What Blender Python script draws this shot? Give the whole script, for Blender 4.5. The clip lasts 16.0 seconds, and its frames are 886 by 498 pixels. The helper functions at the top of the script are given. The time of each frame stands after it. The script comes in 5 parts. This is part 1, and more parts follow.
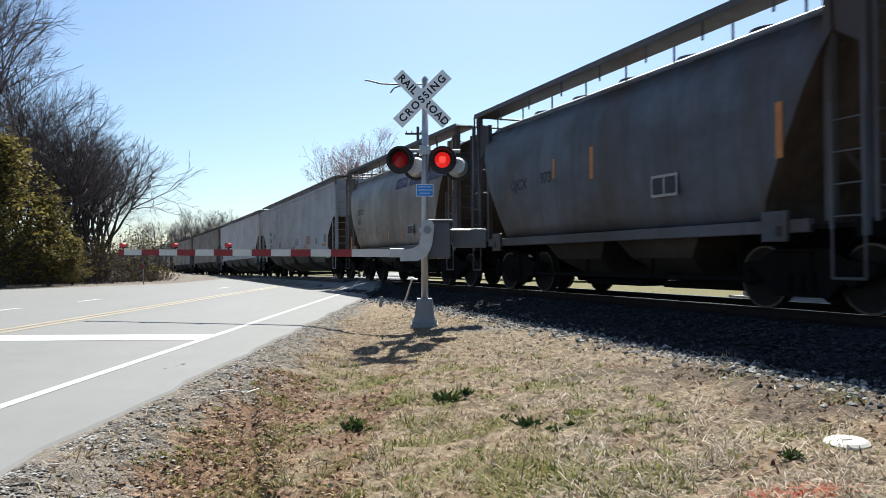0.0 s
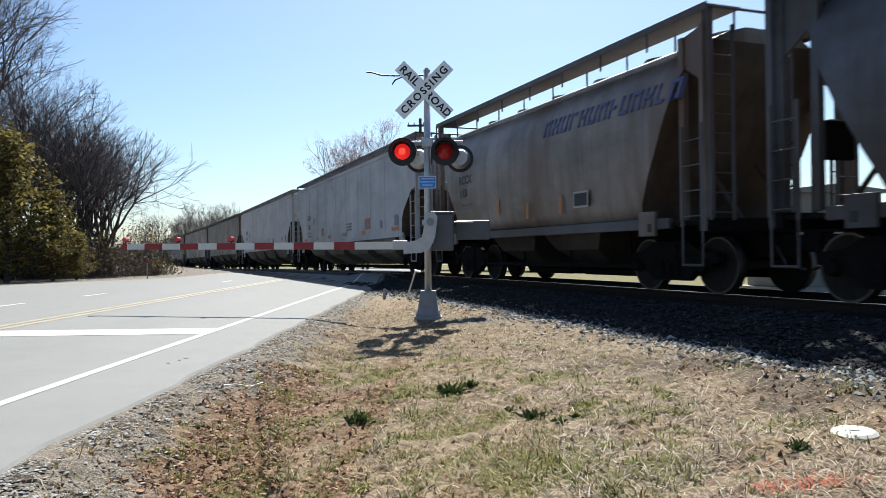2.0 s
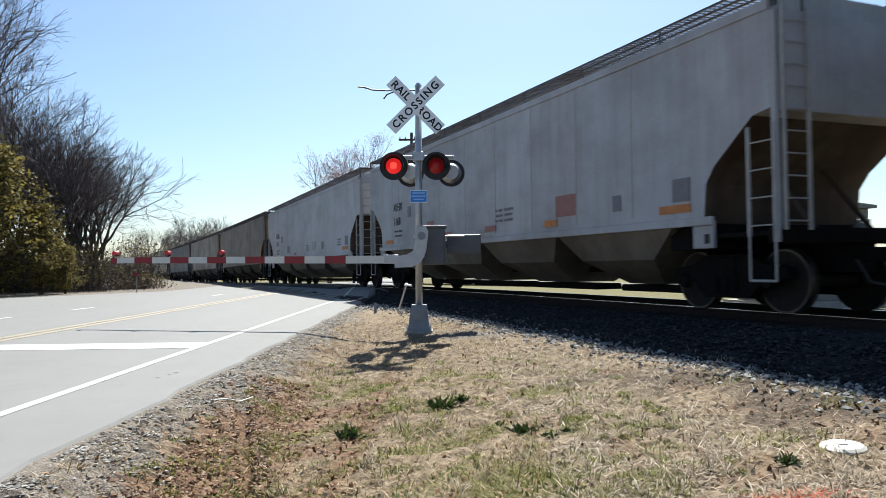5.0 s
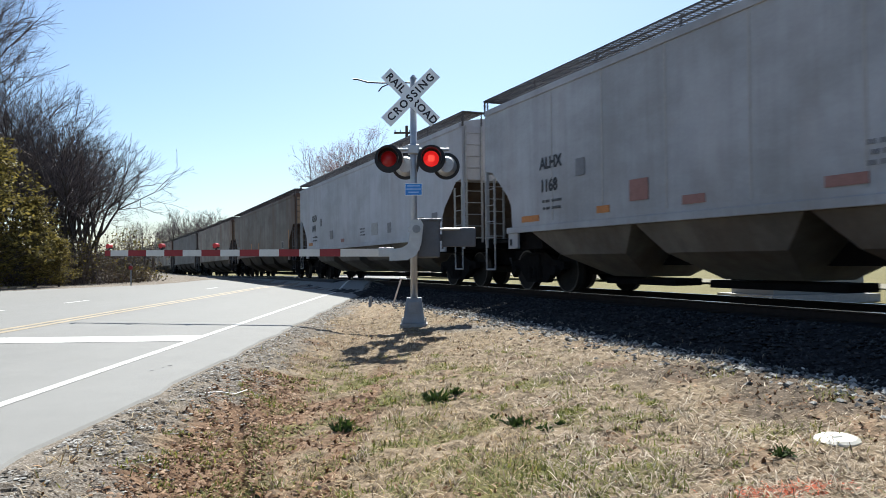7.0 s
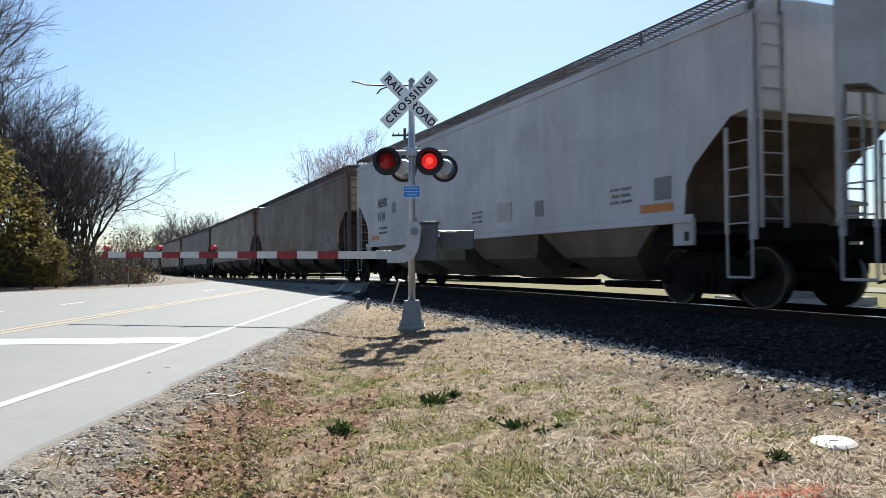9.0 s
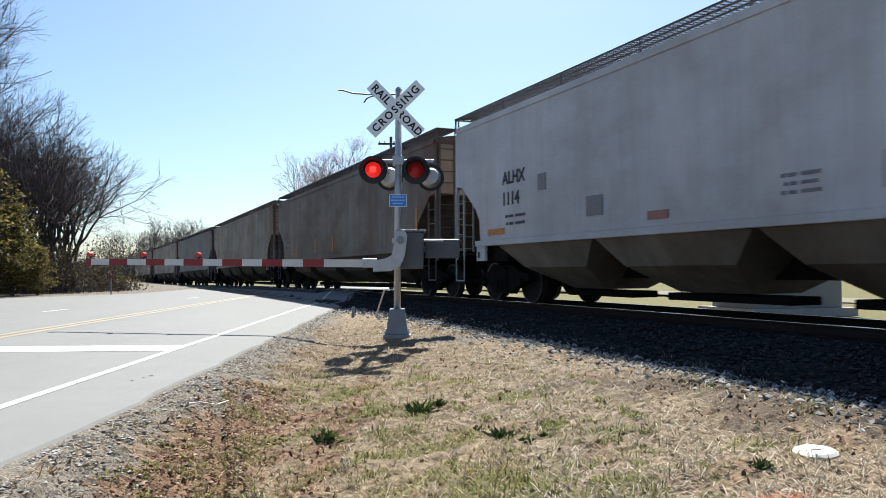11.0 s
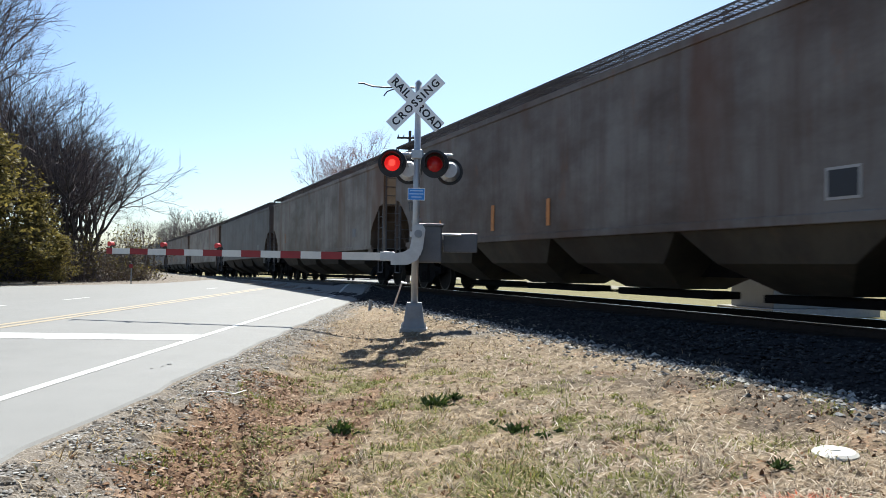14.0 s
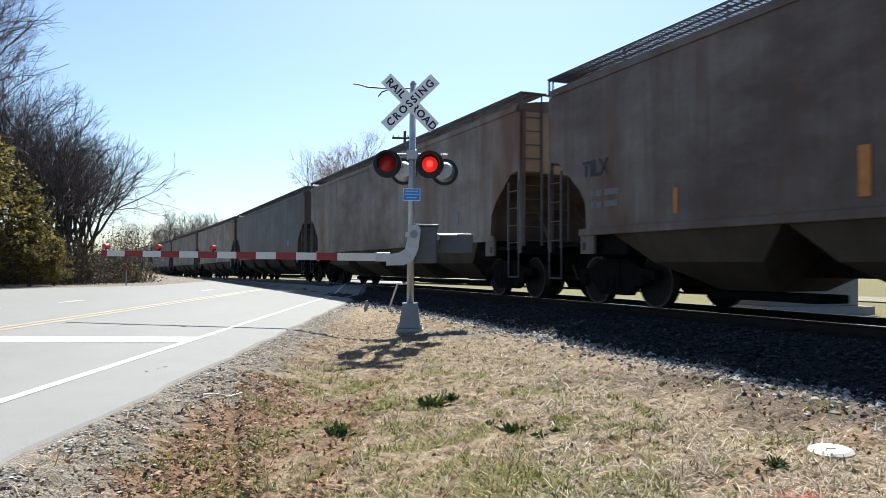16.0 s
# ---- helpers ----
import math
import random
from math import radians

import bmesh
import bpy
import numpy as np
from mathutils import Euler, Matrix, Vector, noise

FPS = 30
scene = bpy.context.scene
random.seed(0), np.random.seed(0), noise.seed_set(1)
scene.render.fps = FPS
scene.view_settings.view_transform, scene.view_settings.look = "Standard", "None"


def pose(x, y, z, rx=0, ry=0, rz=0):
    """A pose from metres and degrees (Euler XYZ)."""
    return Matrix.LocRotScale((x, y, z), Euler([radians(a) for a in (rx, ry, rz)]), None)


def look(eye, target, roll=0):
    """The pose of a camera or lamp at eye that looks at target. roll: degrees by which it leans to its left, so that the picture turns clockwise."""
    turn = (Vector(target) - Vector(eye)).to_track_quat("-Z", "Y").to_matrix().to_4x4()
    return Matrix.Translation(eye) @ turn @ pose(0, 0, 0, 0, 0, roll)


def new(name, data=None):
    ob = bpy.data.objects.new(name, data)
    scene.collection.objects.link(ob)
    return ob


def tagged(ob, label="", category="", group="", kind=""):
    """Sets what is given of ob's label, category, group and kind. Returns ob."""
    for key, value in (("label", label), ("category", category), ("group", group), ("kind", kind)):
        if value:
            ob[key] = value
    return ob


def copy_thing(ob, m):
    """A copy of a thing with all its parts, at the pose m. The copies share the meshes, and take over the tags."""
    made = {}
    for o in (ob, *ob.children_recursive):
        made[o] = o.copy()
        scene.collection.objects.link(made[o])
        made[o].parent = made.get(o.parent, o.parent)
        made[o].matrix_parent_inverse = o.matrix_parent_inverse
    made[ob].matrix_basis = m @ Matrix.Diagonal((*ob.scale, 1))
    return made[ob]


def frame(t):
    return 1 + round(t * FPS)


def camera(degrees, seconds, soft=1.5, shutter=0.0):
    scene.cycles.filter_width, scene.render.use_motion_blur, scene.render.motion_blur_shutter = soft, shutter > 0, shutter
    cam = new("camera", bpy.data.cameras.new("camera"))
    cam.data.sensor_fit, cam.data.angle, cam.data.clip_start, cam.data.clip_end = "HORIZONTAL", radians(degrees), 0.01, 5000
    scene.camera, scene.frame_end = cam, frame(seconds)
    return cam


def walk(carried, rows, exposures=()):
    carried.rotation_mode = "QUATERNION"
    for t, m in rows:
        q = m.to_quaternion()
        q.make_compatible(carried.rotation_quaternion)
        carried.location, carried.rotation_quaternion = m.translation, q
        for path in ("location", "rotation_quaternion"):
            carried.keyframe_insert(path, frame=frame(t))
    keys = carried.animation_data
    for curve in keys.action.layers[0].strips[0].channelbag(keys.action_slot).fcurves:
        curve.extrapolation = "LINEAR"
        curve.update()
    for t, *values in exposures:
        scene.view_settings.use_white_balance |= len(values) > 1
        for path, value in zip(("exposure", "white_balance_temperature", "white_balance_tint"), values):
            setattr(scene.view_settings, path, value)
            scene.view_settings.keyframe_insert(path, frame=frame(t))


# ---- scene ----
cam = camera(60.6, 16.0, soft=0.75, shutter=0.4)
PATH = [
    (0, -0.000, 0.000, 1.600, 0.80, 0.30, -0.00),
    (0.5, -0.001, 0.042, 1.607, 0.77, 0.50, -0.24),
    (1, -0.001, 0.039, 1.606, 0.89, 0.50, -0.30),
    (1.5, -0.007, 0.041, 1.606, 0.13, 0.53, 0.49),
    (2, 0.003, 0.042, 1.602, 0.19, 0.75, 0.26),
    (2.5, 0.003, 0.040, 1.609, 0.30, 0.61, 0.09),
    (3, 0.004, 0.035, 1.608, 0.82, 0.49, 0.13),
    (3.5, 0.002, 0.022, 1.605, 1.24, 0.43, -0.06),
    (4, 0.001, 0.021, 1.607, 1.25, 0.60, -0.24),
    (6.5, 0.005, 0.036, 1.602, 0.90, 0.62, -0.65),
    (7, 0.005, 0.042, 1.600, 0.73, 0.62, -0.79),
    (7.5, 0.001, 0.038, 1.600, 0.72, 0.40, -0.90),
    (8, 0.005, 0.047, 1.599, 0.54, 0.47, -1.02),
    (8.5, 0.007, 0.041, 1.602, 0.62, 0.53, -1.00),
    (9, 0.003, 0.037, 1.600, 0.92, 0.45, -0.96),
    (11.5, -0.006, 0.020, 1.602, 1.59, 0.13, -2.19),
    (12, -0.005, 0.029, 1.596, 1.54, -0.03, -1.51),
    (12.5, -0.013, 0.023, 1.601, 1.75, -0.16, -1.23),
    (13, -0.016, 0.027, 1.597, 1.56, -0.48, -1.00),
    (13.5, -0.020, 0.019, 1.599, 1.74, -0.58, -0.96),
    (14, -0.015, 0.027, 1.592, 1.17, -0.73, -0.79),
    (14.5, -0.019, 0.039, 1.595, 0.95, -0.57, -0.95),
    (15, -0.014, 0.030, 1.595, 0.80, -0.48, -1.27),
    (15.5, -0.017, 0.025, 1.599, 1.19, -0.51, -1.15),
    (16, -0.013, 0.026, 1.598, 1.17, -0.36, -1.11),
]
walk(cam, [(t, pose(x, y, z, 90 + p, r, w)) for t, x, y, z, p, r, w in PATH],
     [(0.0, 1.08, 6320, 5), (3.5, 1.15, 6320, 5), (10.0, 1.17, 6320, 5), (16.0, 1.26, 6320, 5)])

# ---- light ----
SUN_EL, SUN_AZ = 49.0, 7.0        # degrees above the horizon, degrees to the right of straight ahead
world = bpy.data.worlds.new("world")
scene.world = world
world.use_nodes = True
wn = world.node_tree
sky = wn.nodes.new("ShaderNodeTexSky")
sky.sky_type, sky.sun_disc = "NISHITA", False
sky.sun_elevation, sky.sun_rotation = radians(SUN_EL), radians(SUN_AZ)
sky.air_density, sky.dust_density, sky.ozone_density = 1.0, 1.0, 5.0
wn.links.new(sky.outputs[0], wn.nodes["Background"].inputs[0])
wn.nodes["Background"].inputs[1].default_value = 0.067
sun = new("sun", bpy.data.lights.new("sun", "SUN"))
sun.data.energy, sun.data.angle, sun.data.color = 5.0, radians(0.6), (1.0, 0.95, 0.88)
sun.matrix_world = look((0, 0, 60), (-math.sin(radians(SUN_AZ)) * 60 / math.tan(radians(SUN_EL)),
                                     -math.cos(radians(SUN_AZ)) * 60 / math.tan(radians(SUN_EL)), 0))

# ---- plan ----
TURN = 21.3                        # the track runs this far to the left of straight ahead
NX, NY = math.cos(radians(TURN)), math.sin(radians(TURN))
PC, RAIL = 9.4, 0.87               # the track's middle from the origin, top of rail
SPEED = 4.93


def bend(s):
    """How far the track has swung to the left at s metres along it."""
    s = np.asarray(s, float)
    return 0.00043 * np.clip(s - 10, 0, 130) ** 2 + 0.1118 * np.clip(s - 140, 0, None)


def dip(s):
    """How far the track has fallen: it runs downhill past the crossing."""
    s = np.asarray(s, float)
    return np.clip(0.0135 * (np.clip(s - 26, 0, None) + 8 * np.exp(-np.abs(s - 26) / 8) * 0.5), 0, 1.4)


def track_pose(s, p=PC, z=RAIL):
    """A pose on the straight part of the track: x along it, away; y towards the road's verge."""
    return pose(NX * p - NY * s, NY * p + NX * s, z, 0, 0, 90 + TURN)


def car_pose(s, length):
    """A car whose nearer end is at s, on the bent and falling track."""
    d0, d1, z0, z1 = float(bend(s)), float(bend(s + length)), float(dip(s)), float(dip(s + length))
    return track_pose(0, PC, 0) @ pose(s, d0, RAIL - z0, 0, math.degrees(math.atan2(z1 - z0, length)), math.degrees(math.atan2(d1 - d0, length)))


def along(x, y):
    """Metres along the track, and metres across from the origin's line with the bend taken out."""
    x, y = np.asarray(x, float), np.asarray(y, float)
    s = NX * y - NY * x
    return s, NX * x + NY * y + bend(s)


def sm(a, b, v):
    t = np.clip((np.asarray(v, float) - a) / (b - a), 0, 1)
    return t * t * (3 - 2 * t)


def ripple(x, y, seed=0.0):
    """A cheap smooth unevenness, about -1 to 1."""
    x, y = np.asarray(x, float) + seed, np.asarray(y, float) - seed * 0.7
    return (np.sin(1.7 * x + 0.9 * y + 1.3 * np.sin(0.6 * y + seed)) + np.sin(-1.1 * x + 2.1 * y + 1.7 * np.sin(0.8 * x))
            + np.sin(3.3 * x - 2.7 * y + 2.0 * np.sin(1.1 * y + 0.5 * x))) / 3


def road_z(x, y):
    s, p = along(x, y)
    return 0.5 + 0.35 * sm(6.4, 8.3, p) - 0.35 * sm(10.6, 17.0, p) - dip(s) * sm(4.5, 8.3, p)


def left_edge(y):
    return np.interp(y, [-20, 20, 26, 29.5, 37, 200], [-40, -34, -22, -17.3, -13.3, -13.3])


def ground_z(x, y):
    x, y = np.asarray(x, float), np.asarray(y, float)
    s, p = along(x, y)
    g = 0.08 + 0.05 * np.clip(p, -3, 7) + 0.01 * np.clip(y, -12, 18) + 0.02 * ripple(x * 0.9, y * 0.9) + 0.012 * ripple(x * 3.1, y * 3.1, 2.0)
    rut = np.exp(-((x + 1.1 + 0.28 * (y - 4.5)) / 0.055) ** 2) * sm(7.6, 6.6, y)
    ridge = np.exp(-((x + 0.93 + 0.28 * (y - 4.5)) / 0.06) ** 2) * sm(7.6, 6.6, y)
    g = g - 0.12 * rut + 0.035 * ridge
    g = g * (1 - sm(11, 15, p)) + 0.33 * sm(11, 15, p) - dip(s) * sm(4.5, 8.3, p)
    w = sm(-1.15, -2.32, x)
    return g * (1 - w) + (road_z(x, y) - 0.018) * w


# ---- materials ----
def node_mat(name, rough=0.8, metal=0.0, spec=0.5):
    m = bpy.data.materials.new(name)
    m.use_nodes = True
    b = m.node_tree.nodes["Principled BSDF"]
    b.inputs["Roughness"].default_value, b.inputs["Metallic"].default_value = rough, metal
    b.inputs["Specular IOR Level"].default_value = spec
    return m, m.node_tree, b


def coords(nt, scale=(1, 1, 1), kind="Object"):
    tc, mp = nt.nodes.new("ShaderNodeTexCoord"), nt.nodes.new("ShaderNodeMapping")
    mp.inputs["Scale"].default_value = scale
    nt.links.new(tc.outputs[kind], mp.inputs["Vector"])
    return mp.outputs[0]


def noise_of(nt, vec, scale, detail=4, rough=0.6):
    n = nt.nodes.new("ShaderNodeTexNoise")
    n.inputs["Scale"].default_value, n.inputs["Detail"].default_value, n.inputs["Roughness"].default_value = scale, detail, rough
    nt.links.new(vec, n.inputs["Vector"])
    return n.outputs["Fac"]


def ramp_of(nt, fac, stops):
    r = nt.nodes.new("ShaderNodeValToRGB")
    while len(r.color_ramp.elements) < len(stops):
        r.color_ramp.elements.new(0.5)
    for e, (pos, col) in zip(r.color_ramp.elements, stops):
        e.position, e.color = pos, (*col, 1) if len(col) == 3 else col
    nt.links.new(fac, r.inputs[0])
    return r.outputs[0]


def mix_of(nt, fac, a, b, mode="MIX"):
    m = nt.nodes.new("ShaderNodeMix")
    m.data_type, m.blend_type = "RGBA", mode
    for socket, v in ((m.inputs[0], fac), (m.inputs[6], a), (m.inputs[7], b)):
        if isinstance(v, bpy.types.NodeSocket):
            nt.links.new(v, socket)
        elif isinstance(v, (int, float)):
            socket.default_value = v
        else:
            socket.default_value = (*v, 1)
    return m.outputs[2]


def bump_of(nt, b, fac, strength=0.3, dist=0.01):
    n = nt.nodes.new("ShaderNodeBump")
    n.inputs["Strength"].default_value, n.inputs["Distance"].default_value = strength, dist
    nt.links.new(fac, n.inputs["Height"])
    nt.links.new(n.outputs[0], b.inputs["Normal"])


def plain(name, col, rough=0.7, metal=0.0, var=0.25, scale=6.0, bump=0.1, emit=0.0, emit_col=None, spec=0.35):
    """A surface with two scales of variation round one colour."""
    m, nt, b = node_mat(name, rough, metal, spec)
    v = coords(nt)
    big, fine = noise_of(nt, v, scale), noise_of(nt, v, scale * 9, 3)
    lo, hi = tuple(c * (1 - var) for c in col), tuple(min(1, c * (1 + var * 0.7)) for c in col)
    c = ramp_of(nt, big, [(0.3, lo), (0.7, hi)])
    c = mix_of(nt, 0.35, c, ramp_of(nt, fine, [(0.35, lo), (0.65, hi)]))
    nt.links.new(c, b.inputs["Base Color"])
    if bump:
        bump_of(nt, b, fine, bump, 0.004)
    if emit:
        b.inputs["Emission Color"].default_value = (*(emit_col or col), 1)
        b.inputs["Emission Strength"].default_value = emit
    return m


def car_paint(name, col, dirt, amount=0.5, rust=0.25, rough=0.58):
    """Old car paint: vertical streaks of grime, rust stains and a dust-covered lower half with a shape of its own."""
    m, nt, b = node_mat(name, rough, 0, 0.3)
    v = coords(nt)
    streak = noise_of(nt, coords(nt, (1.6, 1.6, 0.12)), 1.4, 6, 0.7)
    patch = noise_of(nt, coords(nt, (0.35, 0.35, 0.7)), 1.0, 5, 0.65)
    fine = noise_of(nt, v, 22, 4)
    c = mix_of(nt, ramp_of(nt, streak, [(0.42, (0, 0, 0)), (0.78, (amount,) * 3)]), col, dirt)
    c = mix_of(nt, ramp_of(nt, patch, [(0.40, (0, 0, 0)), (0.66, (amount * 0.9,) * 3)]), c, tuple(d * 0.75 for d in dirt))
    column = noise_of(nt, coords(nt, (0.55, 0.55, 0.09)), 1.1, 4, 0.55)
    c = mix_of(nt, ramp_of(nt, column, [(0.50, (0, 0, 0)), (0.63, (min(1.0, rust * 1.3),) * 3)]), c, tuple(d * k for d, k in zip(dirt, (1.15, 0.85, 0.65))))
    pale = noise_of(nt, coords(nt, (0.4, 0.4, 0.25)), 1.7, 3, 0.5)
    c = mix_of(nt, ramp_of(nt, pale, [(0.56, (0, 0, 0)), (0.72, (0.35,) * 3)]), c, tuple(min(1.0, k * 1.35) for k in col))
    r = noise_of(nt, coords(nt, (0.8, 0.8, 0.35)), 2.2, 7, 0.75)
    c = mix_of(nt, ramp_of(nt, r, [(0.60, (0, 0, 0)), (0.74, (rust,) * 3)]), c, (0.16, 0.07, 0.03))
    c = mix_of(nt, 0.07, c, ramp_of(nt, fine, [(0.3, (0.1, 0.09, 0.08)), (0.7, (0.7, 0.68, 0.65))]), "OVERLAY")
    nt.links.new(c, b.inputs["Base Color"])
    bump_of(nt, b, noise_of(nt, coords(nt, (1, 1, 1)), 1.3, 3), 0.12, 0.03)
    return m


def asphalt_mat():
    m, nt, b = node_mat("asphalt", 0.76, 0, 0.28)
    v = coords(nt)
    big = noise_of(nt, coords(nt, (0.5, 0.1, 0.5)), 1.0, 5)
    fine = noise_of(nt, v, 120, 3, 0.7)
    mid = noise_of(nt, v, 3.0, 6, 0.7)
    c = ramp_of(nt, big, [(0.25, (0.150, 0.146, 0.139)), (0.75, (0.192, 0.188, 0.179))])
    c = mix_of(nt, 0.3, c, ramp_of(nt, mid, [(0.35, (0.122, 0.122, 0.122)), (0.65, (0.198, 0.197, 0.191))]))
    c = mix_of(nt, 0.35, c, ramp_of(nt, fine, [(0.35, (0.095, 0.095, 0.095)), (0.65, (0.25, 0.25, 0.243))]))
    nt.links.new(c, b.inputs["Base Color"])
    bump_of(nt, b, fine, 0.25, 0.004)
    return m


def ground_mat():
    """Verge: straw, bare red earth, grey gravel and green patches, by what grows where."""
    m, nt, b = node_mat("verge_ground", 0.95, 0, 0.2)
    at = nt.nodes.new("ShaderNodeAttribute")
    at.attribute_name = "cover"
    sep = nt.nodes.new("ShaderNodeSeparateColor")
    nt.links.new(at.outputs["Color"], sep.inputs[0])
    v = coords(nt)
    n1, n2, n3 = noise_of(nt, v, 1.6, 6, 0.7), noise_of(nt, v, 14, 5, 0.7), noise_of(nt, v, 70, 3, 0.7)
    straw = ramp_of(nt, n2, [(0.3, (0.06, 0.042, 0.027)), (0.52, (0.22, 0.165, 0.108)), (0.75, (0.40, 0.325, 0.235))])
    earth = ramp_of(nt, n2, [(0.3, (0.05, 0.025, 0.014)), (0.55, (0.175, 0.103, 0.061)), (0.78, (0.35, 0.24, 0.165))])
    gravel = ramp_of(nt, n3, [(0.3, (0.045, 0.037, 0.029)), (0.5, (0.145, 0.125, 0.105)), (0.7, (0.30, 0.28, 0.255))])
    green = ramp_of(nt, n2, [(0.3, (0.06, 0.055, 0.018)), (0.7, (0.19, 0.165, 0.06))])

    def cut(sock, lo=0.25, hi=0.75):
        a = nt.nodes.new("ShaderNodeMath")
        a.operation = "ADD"
        nt.links.new(sock, a.inputs[0])
        s = nt.nodes.new("ShaderNodeMath")
        s.operation = "MULTIPLY_ADD"
        nt.links.new(n2, s.inputs[0])
        s.inputs[1].default_value, s.inputs[2].default_value = 0.9, -0.45
        nt.links.new(s.outputs[0], a.inputs[1])
        return ramp_of(nt, a.outputs[0], [(lo, (0, 0, 0)), (hi, (1, 1, 1))])
    c = mix_of(nt, cut(sep.outputs[1]), straw, earth)
    c = mix_of(nt, cut(sep.outputs[2]), c, green)
    soil = ramp_of(nt, n3, [(0.3, (0.03, 0.022, 0.016)), (0.55, (0.095, 0.07, 0.05)), (0.75, (0.22, 0.18, 0.14))])
    c = mix_of(nt, cut(at.outputs["Alpha"], 0.3, 0.8), c, soil)
    c = mix_of(nt, cut(sep.outputs[0]), c, gravel)
    c = mix_of(nt, 0.5, c, ramp_of(nt, n3, [(0.3, (0.25, 0.25, 0.25)), (0.7, (0.8, 0.8, 0.8))]), "OVERLAY")
    c = mix_of(nt, ramp_of(nt, n1, [(0.35, (0.0, 0.0, 0.0)), (0.75, (0.35, 0.35, 0.35))]), c, (0.08, 0.058, 0.036))
    nt.links.new(c, b.inputs["Base Color"])
    bump_of(nt, b, n2, 0.7, 0.03)
    return m


def island_mat(name, cols, rough=0.9):
    """One colour out of a range for each blade, stone or twig of a joined mesh."""
    m, nt, b = node_mat(name, rough, 0, 0.08)
    g = nt.nodes.new("ShaderNodeNewGeometry")
    c = ramp_of(nt, g.outputs["Random Per Island"], [(i / max(1, len(cols) - 1), k) for i, k in enumerate(cols)])
    nt.links.new(c, b.inputs["Base Color"])
    return m


def leaf_mat(name, cols, thin=0.4):
    m, nt, b = node_mat(name, 0.7, 0, 0.3)
    g = nt.nodes.new("ShaderNodeNewGeometry")
    c = ramp_of(nt, g.outputs["Random Per Island"], [(i / max(1, len(cols) - 1), k) for i, k in enumerate(cols)])
    nt.links.new(c, b.inputs["Base Color"])
    tr = nt.nodes.new("ShaderNodeBsdfTranslucent")
    nt.links.new(c, tr.inputs[0])
    mx = nt.nodes.new("ShaderNodeMixShader")
    mx.inputs[0].default_value = thin
    nt.links.new(b.outputs[0], mx.inputs[1])
    nt.links.new(tr.outputs[0], mx.inputs[2])
    nt.links.new(mx.outputs[0], nt.nodes["Material Output"].inputs[0])
    return m


M_ASPHALT, M_GROUND = asphalt_mat(), ground_mat()
M_WHITE_LINE = plain("worn_white_line", (0.46, 0.46, 0.44), 0.6, 0, 0.12, 5)
M_YELLOW_LINE = plain("worn_yellow_line", (0.30, 0.245, 0.165), 0.6, 0, 0.25, 4)
# Stones within the train's shade are coloured near-black, those past it pale.
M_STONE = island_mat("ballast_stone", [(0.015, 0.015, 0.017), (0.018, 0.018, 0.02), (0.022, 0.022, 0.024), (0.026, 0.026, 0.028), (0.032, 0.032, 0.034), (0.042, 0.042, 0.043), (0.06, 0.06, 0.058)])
M_STONE_PALE = island_mat("sunlit_stone", [(0.04, 0.04, 0.04), (0.12, 0.119, 0.115), (0.24, 0.235, 0.225), (0.42, 0.41, 0.39)])
M_PEBBLE = island_mat("verge_pebble", [(0.055, 0.046, 0.038), (0.14, 0.125, 0.11), (0.27, 0.255, 0.235), (0.42, 0.41, 0.385)])
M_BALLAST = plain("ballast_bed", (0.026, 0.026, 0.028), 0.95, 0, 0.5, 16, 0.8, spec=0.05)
M_TIE = plain("tie_wood", (0.04, 0.032, 0.027), 0.95, 0, 0.4, 5, 0.4, spec=0.05)
M_RAIL = plain("rail_rust", (0.03, 0.021, 0.017), 0.9, 0.0, 0.3, 12, spec=0.08)
M_RAILHEAD = plain("rail_polished", (0.55, 0.55, 0.56), 0.25, 1.0, 0.1, 12, 0)
M_GALV = plain("galvanised_steel", (0.40, 0.41, 0.43), 0.45, 0.55, 0.15, 9)
M_GREYPAINT = plain("grey_paint", (0.21, 0.225, 0.25), 0.5, 0.1, 0.18, 5)
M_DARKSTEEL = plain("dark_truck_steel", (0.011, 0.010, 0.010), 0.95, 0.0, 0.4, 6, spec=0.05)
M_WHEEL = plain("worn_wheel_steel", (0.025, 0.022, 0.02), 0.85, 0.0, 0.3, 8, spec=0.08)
M_RIM = plain("bright_wheel_tread", (0.085, 0.08, 0.075), 0.45, 0.8, 0.2, 8, 0)
M_BLACK = plain("black_enamel", (0.018, 0.018, 0.02), 0.55, 0, 0.3, 8)
M_SIGN = plain("sign_white", (0.80, 0.81, 0.82), 0.4, 0, 0.06, 4, 0)
M_LETTER = plain("black_letters", (0.02, 0.02, 0.025), 0.5, 0, 0.2, 8, 0)
M_BLUE = plain("blue_sign", (0.04, 0.22, 0.62), 0.45, 0, 0.1, 8, 0)
M_BLUEBAR = plain("pale_sign_bars", (0.30, 0.50, 0.80), 0.5, 0, 0.1, 8, 0)
M_ARM_RED = plain("reflective_red", (0.21, 0.016, 0.02), 0.45, 0, 0.15, 6, 0)
M_ARM_WHITE = plain("reflective_white", (0.52, 0.50, 0.47), 0.45, 0, 0.1, 6, 0)
M_REDLENS = plain("red_lens_dark", (0.22, 0.012, 0.016), 0.3, 0, 0.15, 20, 0, 0.022, (0.8, 0.02, 0.02))
M_SLATE = plain("slate_grey_paint", (0.10, 0.105, 0.12), 0.5, 0.1, 0.18, 5)
M_REDLIT = plain("red_lens_lit", (0.5, 0.03, 0.03), 0.3, 0, 0.1, 20, 0, 0.27, (1.0, 0.02, 0.02))
